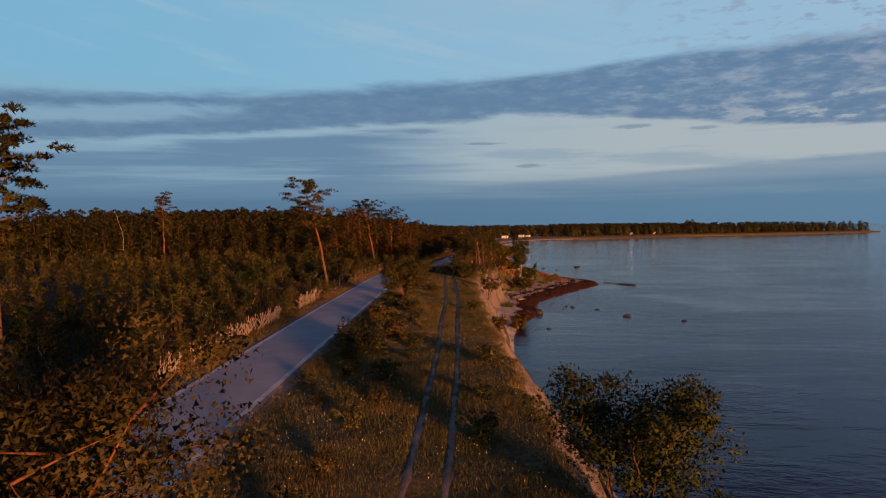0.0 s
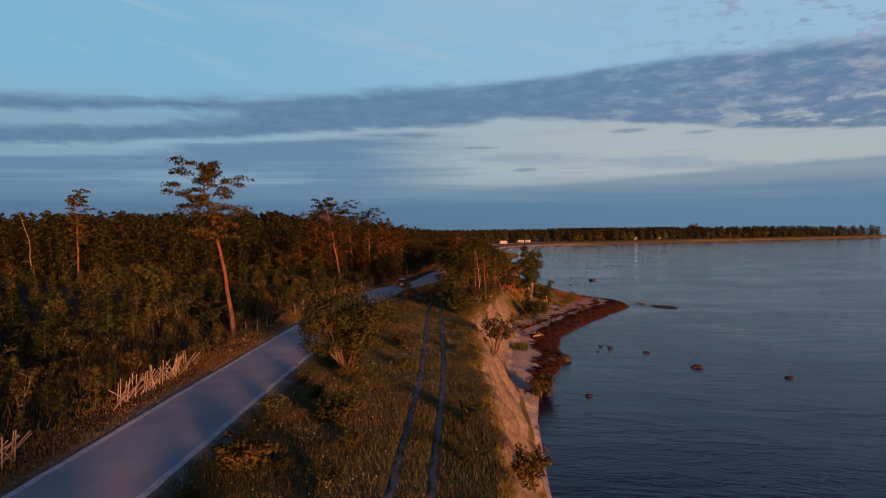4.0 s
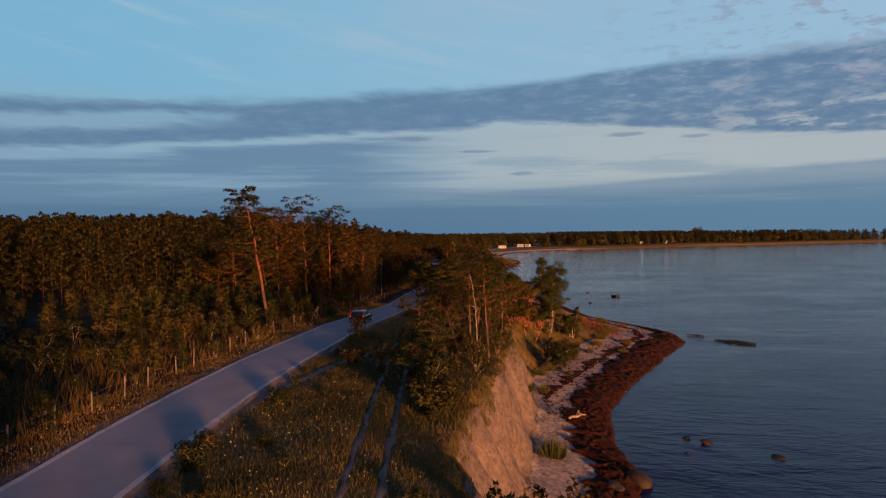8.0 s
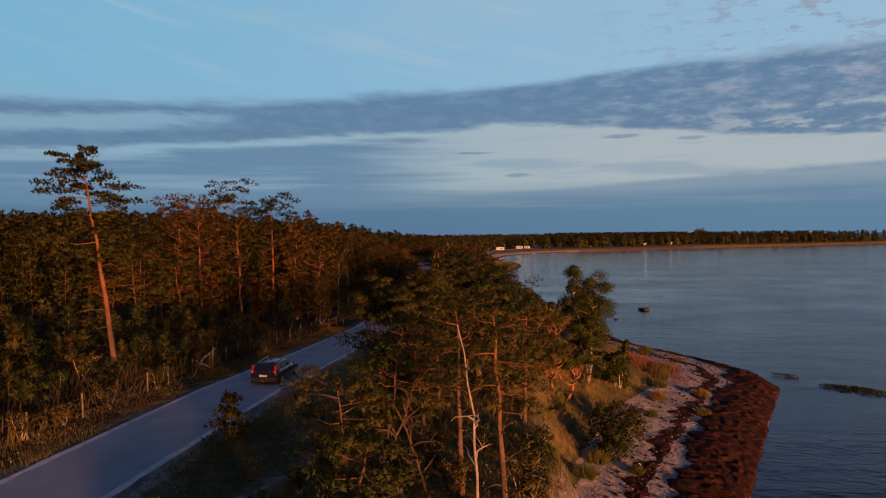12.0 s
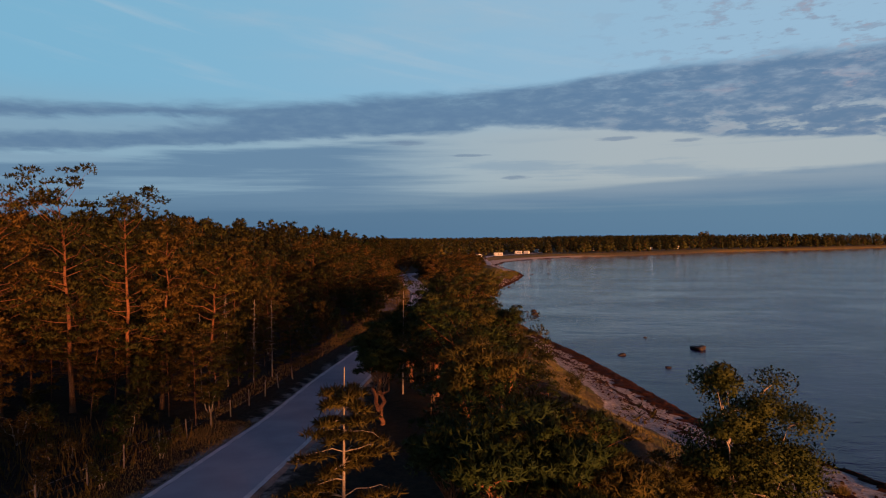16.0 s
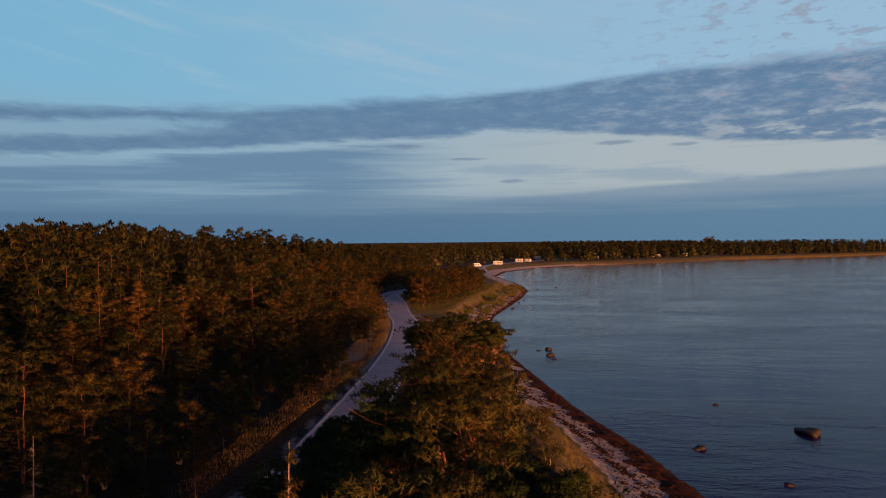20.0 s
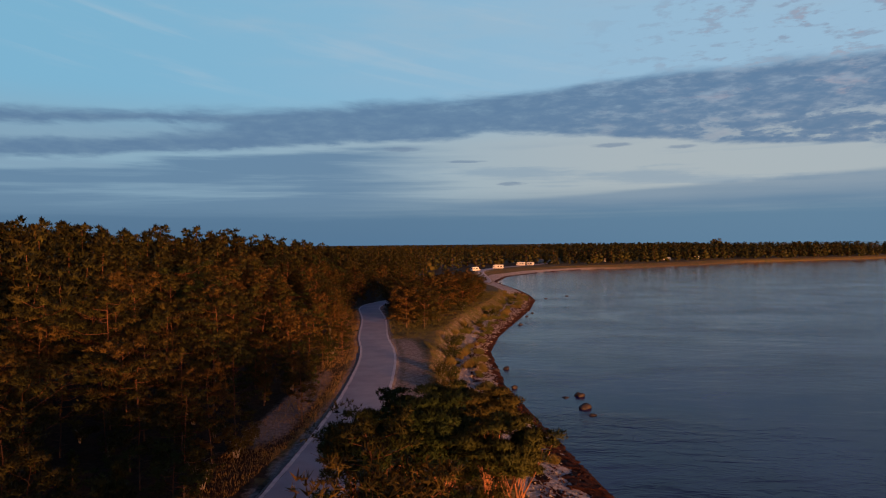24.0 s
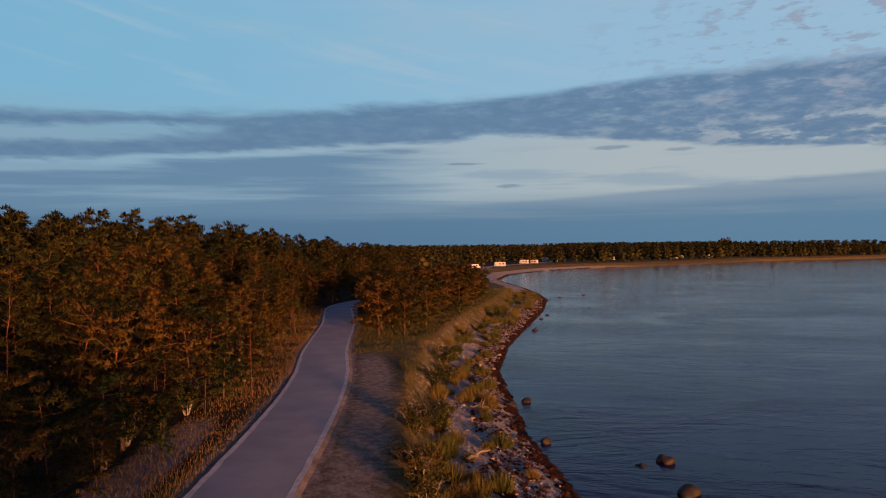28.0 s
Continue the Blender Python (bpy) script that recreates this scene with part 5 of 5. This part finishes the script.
# ---- beach: seaweed, boulders, driftwood, islets ----
def weed_bank(name, y0, y1, width, lump, seed, inset=0.0, label="bank of dark red-brown seaweed washed up along the waterline"):
    r = np.random.default_rng(seed)
    ys = np.arange(y0, y1, 0.45)
    w = np.interp(ys, *width) + 0.5 * np.sin(ys * 0.8) + 0.35 * np.sin(ys * 2.3 + 1) + 0.25 * r.normal(size=len(ys))
    w = np.maximum(w, 0.4) * np.clip((ys - y0) / 3, 0.1, 1) * np.clip((y1 - ys) / 3, 0.1, 1)
    u = np.linspace(0, 1, 15)
    s = -0.35 + inset + (w[:, None] + 0.35) * u[None]
    y = ys[:, None] + 0 * u[None]
    x = shore(y) - s
    rise = lump * np.sin(np.pi * np.clip(u * 1.0, 0, 1)) ** 0.5
    z = np.maximum(height(x, y), -0.06) - 0.05 + rise[None] * (0.45 + 0.55 * r.random(x.shape) + 0.3 * wobble(x * 4, y * 4))
    z[:, 0] = -0.25
    z[:, -1] = height(x[:, -1], y[:, -1]) - 0.08
    v = np.stack([x + 0.08 * r.normal(size=x.shape), y + 0.08 * r.normal(size=x.shape), z], -1).reshape(-1, 3)
    n, m = x.shape
    i = (np.arange(n - 1)[:, None] * m + np.arange(m - 1)[None]).ravel()
    me = fast_mesh(name, v, np.stack([i, i + m, i + m + 1, i + 1], 1), [WEED], False)
    return tagged(new(name, me), label, "seaweed", kind="stuff")


weed_bank("seaweed", 108, 197, ((108, 118, 128, 140, 157, 170, 182, 190, 197), (1.0, 3.0, 3.6, 4.0, 5.0, 6.0, 5.0, 2.0, 1.0)), 0.42, 220)
weed_bank("seaweed", 196, 282, ((196, 210, 230, 282), (1.0, 2.8, 3.4, 2.2)), 0.28, 221)
weed_bank("seaweed", 280, 470, ((280, 300, 330, 380, 430, 470), (1.4, 1.2, 1.0, 1.3, 1.8, 1.0)), 0.16, 222)
weed_bank("seaweed", 468, 690, ((468, 560, 690), (1.4, 1.6, 1.0)), 0.16, 226)
weed_bank("seaweed_line", 140, 205, ((140, 170, 205), (0.9, 1.6, 1.0)), 0.14, 223, 6.2, "thin line of dried seaweed on the shingle")
weed_bank("seaweed_line", 205, 300, ((205, 250, 300), (0.7, 1.0, 0.6)), 0.10, 224, 4.6, "thin line of dried seaweed on the shingle")


def boulder(x, y, size, seed, tall=0.6, sink=0.3, label="dark wet boulder in shallow water", z=None, mat=None):
    r = np.random.default_rng(seed)
    bm = bmesh.new()
    bmesh.ops.create_icosphere(bm, subdivisions=3, radius=0.5)
    k = r.normal(size=(5, 3))
    for v in bm.verts:
        d = v.co.normalized()
        q = 1 + sum(0.10 * math.sin(2.2 * d.dot(Vector(w)) + i) for i, w in enumerate(k)) + 0.03 * math.sin(9 * d.x + 7 * d.y)
        v.co = Vector((d.x * (0.9 + 0.3 * k[0][0] / 3), d.y, d.z * tall)) * 0.5 * q * size
        v.co.z = max(v.co.z, -0.42 * size * tall)
    for f in bm.faces:
        f.smooth = True
    ob = part("boulder", bm, mat or STONE, None)
    ob.location = (x, y, (max(0.0, float(height(x, y))) if z is None else z) + size * tall * (0.5 - sink))
    ob.rotation_euler = (0, 0, r.random() * 6.28)
    return tagged(ob, label, "boulder", "boulders of the shore")


for k, (x, y, d, h) in enumerate(((1.5, 122.0, 1.8, 0.75), (-0.4, 119.9, 1.2, 0.6), (8.3, 131.1, 0.9, 0.5), (7.0, 132.3, 0.6, 0.5), (6.2, 128.6, 0.5, 0.4), (12.7, 128.2, 1.0, 0.35), (17.0, 119.0, 1.3, 0.4), (25.7, 114.2, 0.9, 0.35), (2.9, 104.2, 0.7, 0.35), (17.5, 250.5, 2.6, 0.4), (11.5, 262.0, 0.7, 0.3),
                                 (4.8, 244.4, 1.2, 0.5), (9.5, 235.3, 0.8, 0.4), (-6.8, 301.4, 1.3, 0.65), (-6.6, 295.4, 1.5, 0.5), (-8.6, 300.5, 0.9, 0.25), (-15.1, 305.4, 1.0, 0.6), (-16.3, 319.0, 1.2, 0.6), (-17.9, 317.2, 1.3, 0.5), (4.4, 457.6, 1.3, 0.35), (-3.6, 447.1, 1.0, 0.35), (1.1, 415.1, 0.8, 0.25), (-13.4, 373.8, 1.2, 0.6), (-6.2, 292.0, 0.9, 0.35), (-11.4, 392.0, 1.0, 0.5), (-9.8, 400.0, 0.8, 0.5))):
    boulder(x, y, d, 300 + k, h, 0.40 if h > 0.45 else 0.40, "sunlit brown boulder at the waterline" if k in (0, 13, 16, 17) else "dark wet boulder in shallow water")
r = np.random.default_rng(330)
for k in range(46):
    y = 290 + 150 * r.random()
    x = shore(y) - 0.6 - 5 * r.random()
    boulder(x, y, 0.25 + 0.45 * r.random(), 340 + k, 0.55, 0.2, "pale stone on the beach", mat=PALE_STONE)


def cobbles(name, n, ys, reach, seed, mat, label, least=0.025, most=0.10):
    """Small loose stones over the beach, as one mass."""
    r = np.random.default_rng(seed)
    y = ys[0] + (ys[1] - ys[0]) * r.random(n)
    foot = np.interp(y, BANK_Y, BANK_FOOT)
    x = shore(y) - (reach[0] + (reach[1] * foot - reach[0]) * r.random(n))
    q = least + (most - least) * r.random(n) ** 3
    eight = np.array([(1, 0, 0), (0, 1, 0), (-1, 0, 0), (0, -1, 0), (0, 0, 0.7), (0, 0, -0.5)])
    a = r.random(n) * 6.28
    turn = np.stack([np.cos(a), -np.sin(a), 0 * a, np.sin(a), np.cos(a), 0 * a, 0 * a, 0 * a, 1 + 0 * a], 1).reshape(-1, 3, 3)
    v = (eight[None] * (0.65 + 0.7 * r.random((n, 6, 1)))) @ turn * q[:, None, None]
    v += np.column_stack([x, y, height(x, y) + 0.25 * q])[:, None]
    f = np.array([(0, 1, 4), (1, 2, 4), (2, 3, 4), (3, 0, 4), (1, 0, 5), (2, 1, 5), (3, 2, 5), (0, 3, 5)])
    me = fast_mesh(name, v.reshape(-1, 3), (f[None] + 6 * np.arange(n)[:, None, None]).reshape(-1, 3), [mat])
    return tagged(new(name, me), label, "stones", kind="stuff")


cobbles("beach_cobbles", 9000, (128, 262), (2.0, 1.0), 500, PALE_STONE, "pale rounded cobbles of the shingle beach")
cobbles("beach_cobbles", 9000, (262, 470), (0.8, 1.0), 501, PALE_STONE, "pale rounded cobbles of the shingle beach", 0.03, 0.15)
cobbles("weed_scraps", 5000, (135, 300), (2.5, 0.85), 502, WEED, "scraps of dark dried seaweed strewn on the shingle", 0.04, 0.18)
cobbles("weed_scraps", 7000, (285, 470), (0.6, 0.6), 503, WEED, "scraps of dark dried seaweed strewn on the shingle", 0.04, 0.24)


def islet(x, y, rx, ry, turn, seed, n):
    r = np.random.default_rng(seed)
    bm = bmesh.new()
    bmesh.ops.create_circle(bm, cap_ends=True, segments=28, radius=1.0)
    bmesh.ops.inset_region(bm, faces=bm.faces[:], thickness=0.35)
    for v in bm.verts:
        q = v.co.length
        k = 1 + 0.22 * math.sin(3 * math.atan2(v.co.y, v.co.x) + seed) + 0.12 * r.normal()
        v.co = Vector((v.co.x * rx * k, v.co.y * ry * k, 0.07 if q < 0.8 else -0.1))
    ob = part("weed_islet", bm, mottled("islet_weed", (0.11, 0.115, 0.030), (0.28, 0.25, 0.07), 2.0, bump=0.8, dist=0.05), None)
    ob.matrix_basis = Matrix.Translation((x, y, 0)) @ Matrix.Rotation(turn, 4, "Z")
    a, q = r.random(n) * 6.28, r.random(n) ** 0.5 * 0.9
    c = np.column_stack([np.cos(a) * q * rx, np.sin(a) * q * ry, 0 * a + 0.1])
    part("weed_growth", leaf_mesh("weed_growth", sprays(r, c, np.full(n, 0.12), 3, 0.17, 1.2, 0.3), RUSH), None, ob)
    return tagged(ob, "low islet of yellow-green weed just above the water", "islet")


islet(25.4, 180.0, 3.4, 1.5, radians(-35), 5, 420)
islet(21.3, 186.4, 1.6, 0.5, radians(-30), 6, 90)


def driftwood(x, y, length, turn, seed, lift=0.15):
    r = np.random.default_rng(seed)
    line = bend((0, 0, 0), (length, 0, 0.1), 0.1, 7, 0.05, r)
    pieces = [tube(line, np.linspace(0.13, 0.05, 7), 7)]
    for k in range(3):
        at = line[2 + k]
        pieces.append(tube(bend(at, at + r.normal(size=3) * 0.3 + [0.2, 0, 0.3], 0, 4), np.linspace(0.05, 0.012, 4), 5))
    ob = part("driftwood", fast_mesh("driftwood", *merge(pieces), [DEAD_WOOD], True), None, None)
    ob.matrix_basis = Matrix.Translation((x, y, float(height(x, y)) + lift)) @ Matrix.Rotation(turn, 4, "Z")
    return tagged(ob, "bleached driftwood log on the beach", "log")


driftwood(-2.4, 133.2, 1.7, 0.5, 400, 0.45)
driftwood(-20.8, 297.5, 2.4, 0.9, 401)
driftwood(-21.5, 313.0, 1.8, -0.4, 402)
driftwood(-16.0, 340.0, 1.6, 0.2, 403)


# ---- fences ----
def pole(name, a, b, rad, parent, mat=None):
    return part(name, fast_mesh(name, *tube(bend(a, b, 0, 4), np.linspace(rad, rad * 0.8, 4), 6), [mat or DEAD_WOOD], True), None, parent)


def pole_fence(y0, y1, lean, seed, gaps=()):
    """A tumbledown fence of crossed poles beside the road."""
    r = np.random.default_rng(seed)
    ob = tagged(new("pole_fence"), "tumbledown fence of grey crossed wooden poles", "fence")
    y, k = y0, 0
    while y < y1:
        x = float(road_x(y)) - 5.0 + 0.10 * r.normal()
        z = float(height(x, y))
        run, up = 1.3 + 0.9 * r.random(), 0.85 + 0.45 * r.random()
        way = 1 if r.random() < 0.7 else -0.6
        pole("rail", (x + 0.12 * r.normal(), y - 0.5 * way * run, z + 0.02), (x + 0.16 * r.normal(), y + 0.5 * way * run, z + up), 0.036, ob)
        if k % 3 == 0:
            t = lean * r.normal()
            for side in (-0.09, 0.09):
                pole("stake", (x + side, y, z - 0.15), (x + side + 0.4 * t, y + 0.3 * t + 0.1 * r.normal(), z + 1.15 + 0.4 * r.random()), 0.032, ob)
        y += 0.27 + 0.12 * r.random()
        k += 1
    return ob


pole_fence(36.5, 39.5, 0.3, 410)
pole_fence(41.5, 52.5, 0.3, 411)
pole_fence(53.0, 62.5, 0.3, 412)
pole_fence(70.5, 80.5, 0.3, 413)

wire_fence = tagged(new("wire_fence"), "low wire fence on weathered wooden posts beside the road", "fence")
r = np.random.default_rng(420)
ys = np.arange(94, 206, 3.25) + 0.25 * r.normal(size=35)
tops = []
for y in ys:
    x = float(np.interp(y, (94, 105, 125, 135, 150, 167, 185, 206), (-28.6, -29.6, -30.9, -31.0, -31.4, -33.0, -32.3, -32.1)))
    z = float(height(x, y))
    top = (x + 0.05 * r.normal(), y + 0.05 * r.normal(), z + 1.2 + 0.15 * r.random())
    pole("post", (x, y, z - 0.2), top, 0.055, wire_fence, POST_WOOD)
    tops.append((x, y, z))
for h in (0.55, 1.05):
    part("wire", fast_mesh("wire", *tube([(x, y, z + h) for x, y, z in tops], np.full(len(tops), 0.006), 3), [GREY_BARK], True), None, wire_fence)
broken = tagged(new("broken_fence"), "broken rails leaning on the roadside fence", "fence")
for a, b in (((-31.2, 151.5, 6.5), (-31.0, 153.2, 7.9)), ((-31.2, 152.2, 7.4), (-31.4, 155.6, 8.0)), ((-31.0, 151.8, 7.8), (-31.5, 155.2, 6.6)), ((-31.6, 155.4, 6.3), (-31.5, 155.5, 8.1))):
    pole("rail", a, b, 0.06, broken)


# ---- the car on the road ----
PAINT = plain("black_paint", (0.012, 0.013, 0.018), 0.18, 0.0, 0.6)
DARK_GLASS = plain("tinted_glass", (0.006, 0.007, 0.010), 0.05, 0.0, 0.8)
TRIM = plain("black_trim", (0.015, 0.015, 0.016), 0.6)
RUBBER = plain("tyre_rubber", (0.012, 0.012, 0.013), 0.85)
ALLOY = plain("alloy_wheel", (0.42, 0.42, 0.44), 0.35, 0.8)
RED_LENS = plain("red_lamp_lens", (0.55, 0.012, 0.010), 0.15)
WHITE = plain("white_lacquer", (0.50, 0.51, 0.52), 0.4)
GREY_PANEL = plain("grey_panel", (0.30, 0.31, 0.33), 0.5)
lit, lt, lp = material("lit_tail_lamp", 0.2, 0.5)
lp.inputs["Base Color"].default_value = (0.6, 0.02, 0.015, 1)
lp.inputs["Emission Color"].default_value = (1.0, 0.05, 0.03, 1)
lp.inputs["Emission Strength"].default_value = 0.35


def loft(name, sections, mat, parent, smooth=True, label=""):
    """A skin over cross-sections given as rings of points, closed at both ends."""
    bm = bmesh.new()
    rings = [[bm.verts.new(p) for p in ring] for ring in sections]
    for a, b in zip(rings, rings[1:]):
        for i in range(len(a)):
            k = (i + 1) % len(a)
            bm.faces.new((a[i], a[k], b[k], b[i]))
    bm.faces.new(rings[0])
    bm.faces.new(list(reversed(rings[-1])))
    bmesh.ops.recalc_face_normals(bm, faces=bm.faces[:])
    for f in bm.faces:
        f.smooth = smooth and len(f.verts) == 4
    return part(name, bm, mat, parent, label)


def box(bm, lo, hi, bevel=0.0):
    c = [(a + b) / 2 for a, b in zip(lo, hi)]
    m = Matrix.Translation(c) @ Matrix.Diagonal((*[b - a for a, b in zip(lo, hi)], 1))
    made = bmesh.ops.create_cube(bm, size=1.0, matrix=m)
    if bevel:
        edges = list({e for v in made["verts"] for e in v.link_edges})
        bmesh.ops.bevel(bm, geom=edges, offset=bevel, segments=2, affect="EDGES")
    return bm


def disc(bm, at, rad, wide, segs=20, bevel=0.0):
    m = Matrix.Translation(at) @ Matrix.Rotation(radians(90), 4, "Y")
    made = bmesh.ops.create_cone(bm, cap_ends=True, segments=segs, radius1=rad, radius2=rad, depth=wide, matrix=m)
    if bevel:
        edges = [e for e in {e for v in made["verts"] for e in v.link_edges} if len(e.link_faces) == 2 and any(len(f.verts) > 4 for f in e.link_faces)]
        bmesh.ops.bevel(bm, geom=edges, offset=bevel, segments=2, affect="EDGES")
    return bm


def wheel(parent, x, y, rad=0.32, wide=0.21):
    side = 1 if x > 0 else -1
    w = new("wheel")
    w.parent = parent
    w.location = (x, y, rad)
    part("tyre", disc(bmesh.new(), (0, 0, 0), rad, wide, 24, 0.03), RUBBER, w)
    rim = part("rim", disc(bmesh.new(), (side * 0.02, 0, 0), rad * 0.66, wide, 20, 0.015), ALLOY, w)
    return w


def estate_car(m):
    """A black estate car, nose towards +y, standing on z = 0."""
    car = tagged(new("car"), "black estate car with roof rails and red tail lamps", "car")
    car.matrix_basis = m

    def ring(y, half, low, belt, tuck=0.06):
        return [(-half + tuck, y, low), (-half, y, low + 0.16), (-half, y, belt - 0.14), (-half + 0.05, y, belt), (half - 0.05, y, belt), (half, y, belt - 0.14), (half, y, low + 0.16), (half - tuck, y, low)]

    loft("body", [ring(-2.36, 0.80, 0.34, 0.92), ring(-2.30, 0.87, 0.26, 0.97), ring(-1.6, 0.90, 0.22, 0.96), ring(0.0, 0.905, 0.22, 0.94), ring(0.95, 0.90, 0.22, 0.92), ring(1.75, 0.87, 0.24, 0.82), ring(2.20, 0.80, 0.28, 0.70), ring(2.36, 0.62, 0.34, 0.58)], PAINT, car)

    def cabin(y, half, top, low=0.90):
        return [(-half - 0.12, y, low), (-half - 0.02, y, top - 0.10), (-half + 0.08, y, top), (half - 0.08, y, top), (half + 0.02, y, top - 0.10), (half + 0.12, y, low)]

    roof = loft("cabin", [cabin(-2.26, 0.70, 1.02), cabin(-2.02, 0.66, 1.40), cabin(-1.5, 0.66, 1.46), cabin(-0.3, 0.66, 1.48), cabin(0.25, 0.65, 1.43), cabin(0.98, 0.66, 0.96)], PAINT, car)
    # glass: tailgate, windscreen, side windows a hair proud of the cabin
    def pane(name, quad, label=""):
        bm = bmesh.new()
        f = bm.faces.new([bm.verts.new(q) for q in quad])
        f.normal_update()
        bmesh.ops.solidify(bm, geom=[f], thickness=0.006)
        return part(name, bm, DARK_GLASS, car, label)

    pane("rear_window", [(-0.64, -2.262, 1.04), (0.64, -2.262, 1.04), (0.58, -2.052, 1.36), (-0.58, -2.052, 1.36)])
    pane("windscreen", [(-0.66, 0.95, 1.01), (0.66, 0.95, 1.01), (0.58, 0.31, 1.40), (-0.58, 0.31, 1.40)])
    for s in (-1, 1):
        for y0, y1, t0, t1 in ((-2.02, -1.12, -1.92, -1.12), (-1.04, -0.22, -1.04, -0.20), (-0.12, 0.78, -0.12, 0.24)):
            pane("side_window", [(s * 0.772, y0, 0.98), (s * 0.772, y1, 0.98), (s * 0.702, t1, 1.345), (s * 0.702, t0, 1.345)])
        part("roof_rail", fast_mesh("roof_rail", *tube(bend((s * 0.56, -1.85, 1.47), (s * 0.56, 0.15, 1.49), 0.05, 7), np.full(7, 0.018), 6), [ALLOY], True), None, car, "pale metal roof rail")
        bm = box(bmesh.new(), (s * 0.74 - 0.075, -2.335, 0.80), (s * 0.74 + 0.075, -2.26, 0.98), 0.01)
        tail = part("tail_lamp", bm, lit, car, "red tail lamp")
        part("upper_tail_lamp", box(bmesh.new(), (s * 0.735 - 0.045, -2.27, 0.98), (s * 0.735 + 0.045, -2.10, 1.36), 0.01), RED_LENS, car, "tall red lamp beside the rear window")
        part("mirror", box(bmesh.new(), (s * 0.98 - 0.09, 0.58, 0.94), (s * 0.98 + 0.09, 0.70, 1.08), 0.03), PAINT, car)
        part("headlamp", box(bmesh.new(), (s * 0.62 - 0.14, 2.16, 0.56), (s * 0.62 + 0.14, 2.32, 0.70), 0.02), ALLOY, car)
        for y in (-1.38, 1.38):
            wheel(car, s * 0.80, y)
    part("rear_bumper", box(bmesh.new(), (-0.86, -2.42, 0.36), (0.86, -2.28, 0.60), 0.05), TRIM, car)
    part("number_plate", box(bmesh.new(), (-0.26, -2.385, 0.66), (0.26, -2.36, 0.78), 0.004), WHITE, car, "pale number plate")
    part("tow_hook", box(bmesh.new(), (-0.03, -2.56, 0.36), (0.03, -2.40, 0.44), 0.012), ALLOY, car)
    return car


cy = 151.0
cx = float(road_x(cy)) + 0.9
heading = math.atan2(float(road_x(cy + 3) - road_x(cy - 3)), 6.0)
estate_car(pose(cx, cy, float(height(float(road_x(cy)), cy)) + 0.125, 0, 0, -math.degrees(heading)))


# ---- camp by the bay ----
def camper_van(x, y, turn, length=6.2, tall=2.8, alcove=True, label="white camper van parked above the beach"):
    ob = tagged(new("camper_van"), label, "camper van", "campers by the bay")
    ob.matrix_basis = pose(x, y, float(height(x, y)), 0, 0, turn)
    h = length / 2
    part("body", box(bmesh.new(), (-1.1, -h, 0.45), (1.1, h - 1.3, tall), 0.12), WHITE, ob)
    part("cab", box(bmesh.new(), (-0.98, h - 1.45, 0.40), (0.98, h, 1.55), 0.25), WHITE, ob)
    if alcove:
        part("alcove", box(bmesh.new(), (-1.05, h - 1.5, 1.75), (1.05, h - 0.4, tall - 0.05), 0.2), WHITE, ob)
    part("windscreen", box(bmesh.new(), (-0.86, h - 0.95, 1.12), (0.86, h - 0.06, 1.50), 0.06), DARK_GLASS, ob)
    for s in (-1, 1):
        for y0 in (-h + 0.6, -h + 2.4):
            part("window", box(bmesh.new(), (s * 1.105 - 0.012, y0, 1.45), (s * 1.105 + 0.012, y0 + 1.1, 2.0), 0.005), DARK_GLASS, ob)
        part("stripe", box(bmesh.new(), (s * 1.104 - 0.008, -h + 0.2, 0.95), (s * 1.104 + 0.008, h - 1.5, 1.12)), GREY_PANEL, ob)
        for y0 in (-h + 1.3, h - 0.9):
            wheel(ob, s * 0.92, y0, 0.34, 0.22)
    part("rear_window", box(bmesh.new(), (-0.6, -h - 0.012, 1.4), (0.6, -h + 0.012, 2.0), 0.005), DARK_GLASS, ob)
    return ob


def caravan(x, y, turn, label="white caravan parked above the beach"):
    ob = tagged(new("caravan"), label, "caravan", "campers by the bay")
    ob.matrix_basis = pose(x, y, float(height(x, y)), 0, 0, turn)
    part("body", box(bmesh.new(), (-1.1, -2.5, 0.42), (1.1, 2.5, 2.55), 0.28), WHITE, ob)
    for s in (-1, 1):
        part("window", box(bmesh.new(), (s * 1.105 - 0.012, -1.6, 1.35), (s * 1.105 + 0.012, -0.2, 1.95), 0.005), DARK_GLASS, ob)
        part("window", box(bmesh.new(), (s * 1.105 - 0.012, 0.6, 1.35), (s * 1.105 + 0.012, 1.7, 1.95), 0.005), DARK_GLASS, ob)
        wheel(ob, s * 0.95, 0.0, 0.32, 0.2)
    part("drawbar", fast_mesh("drawbar", *tube([(0, 2.4, 0.5), (0, 3.2, 0.48), (0, 3.8, 0.46)], (0.06, 0.05, 0.04), 6), [GREY_PANEL], True), None, ob)
    return ob


camper_van(-36.5, 603.0, -55, 5.6, 2.5, False, "white van with dark windows parked by the coast road")
camper_van(-24.0, 634.0, 80, 6.8)
camper_van(-9.0, 688.0, 70)
caravan(-2.0, 694.0, 60)
camper_van(8.0, 752.0, 30)
caravan(15.0, 740.0, 20, "small caravan with brown awning lit by the low sun")
caravan(61.0, 770.0, 95)
camper_van(150.0, 830.0, 90, label="white camper van on the far shore")
camper_van(118.0, 800.0, 85, label="white camper van on the far shore")
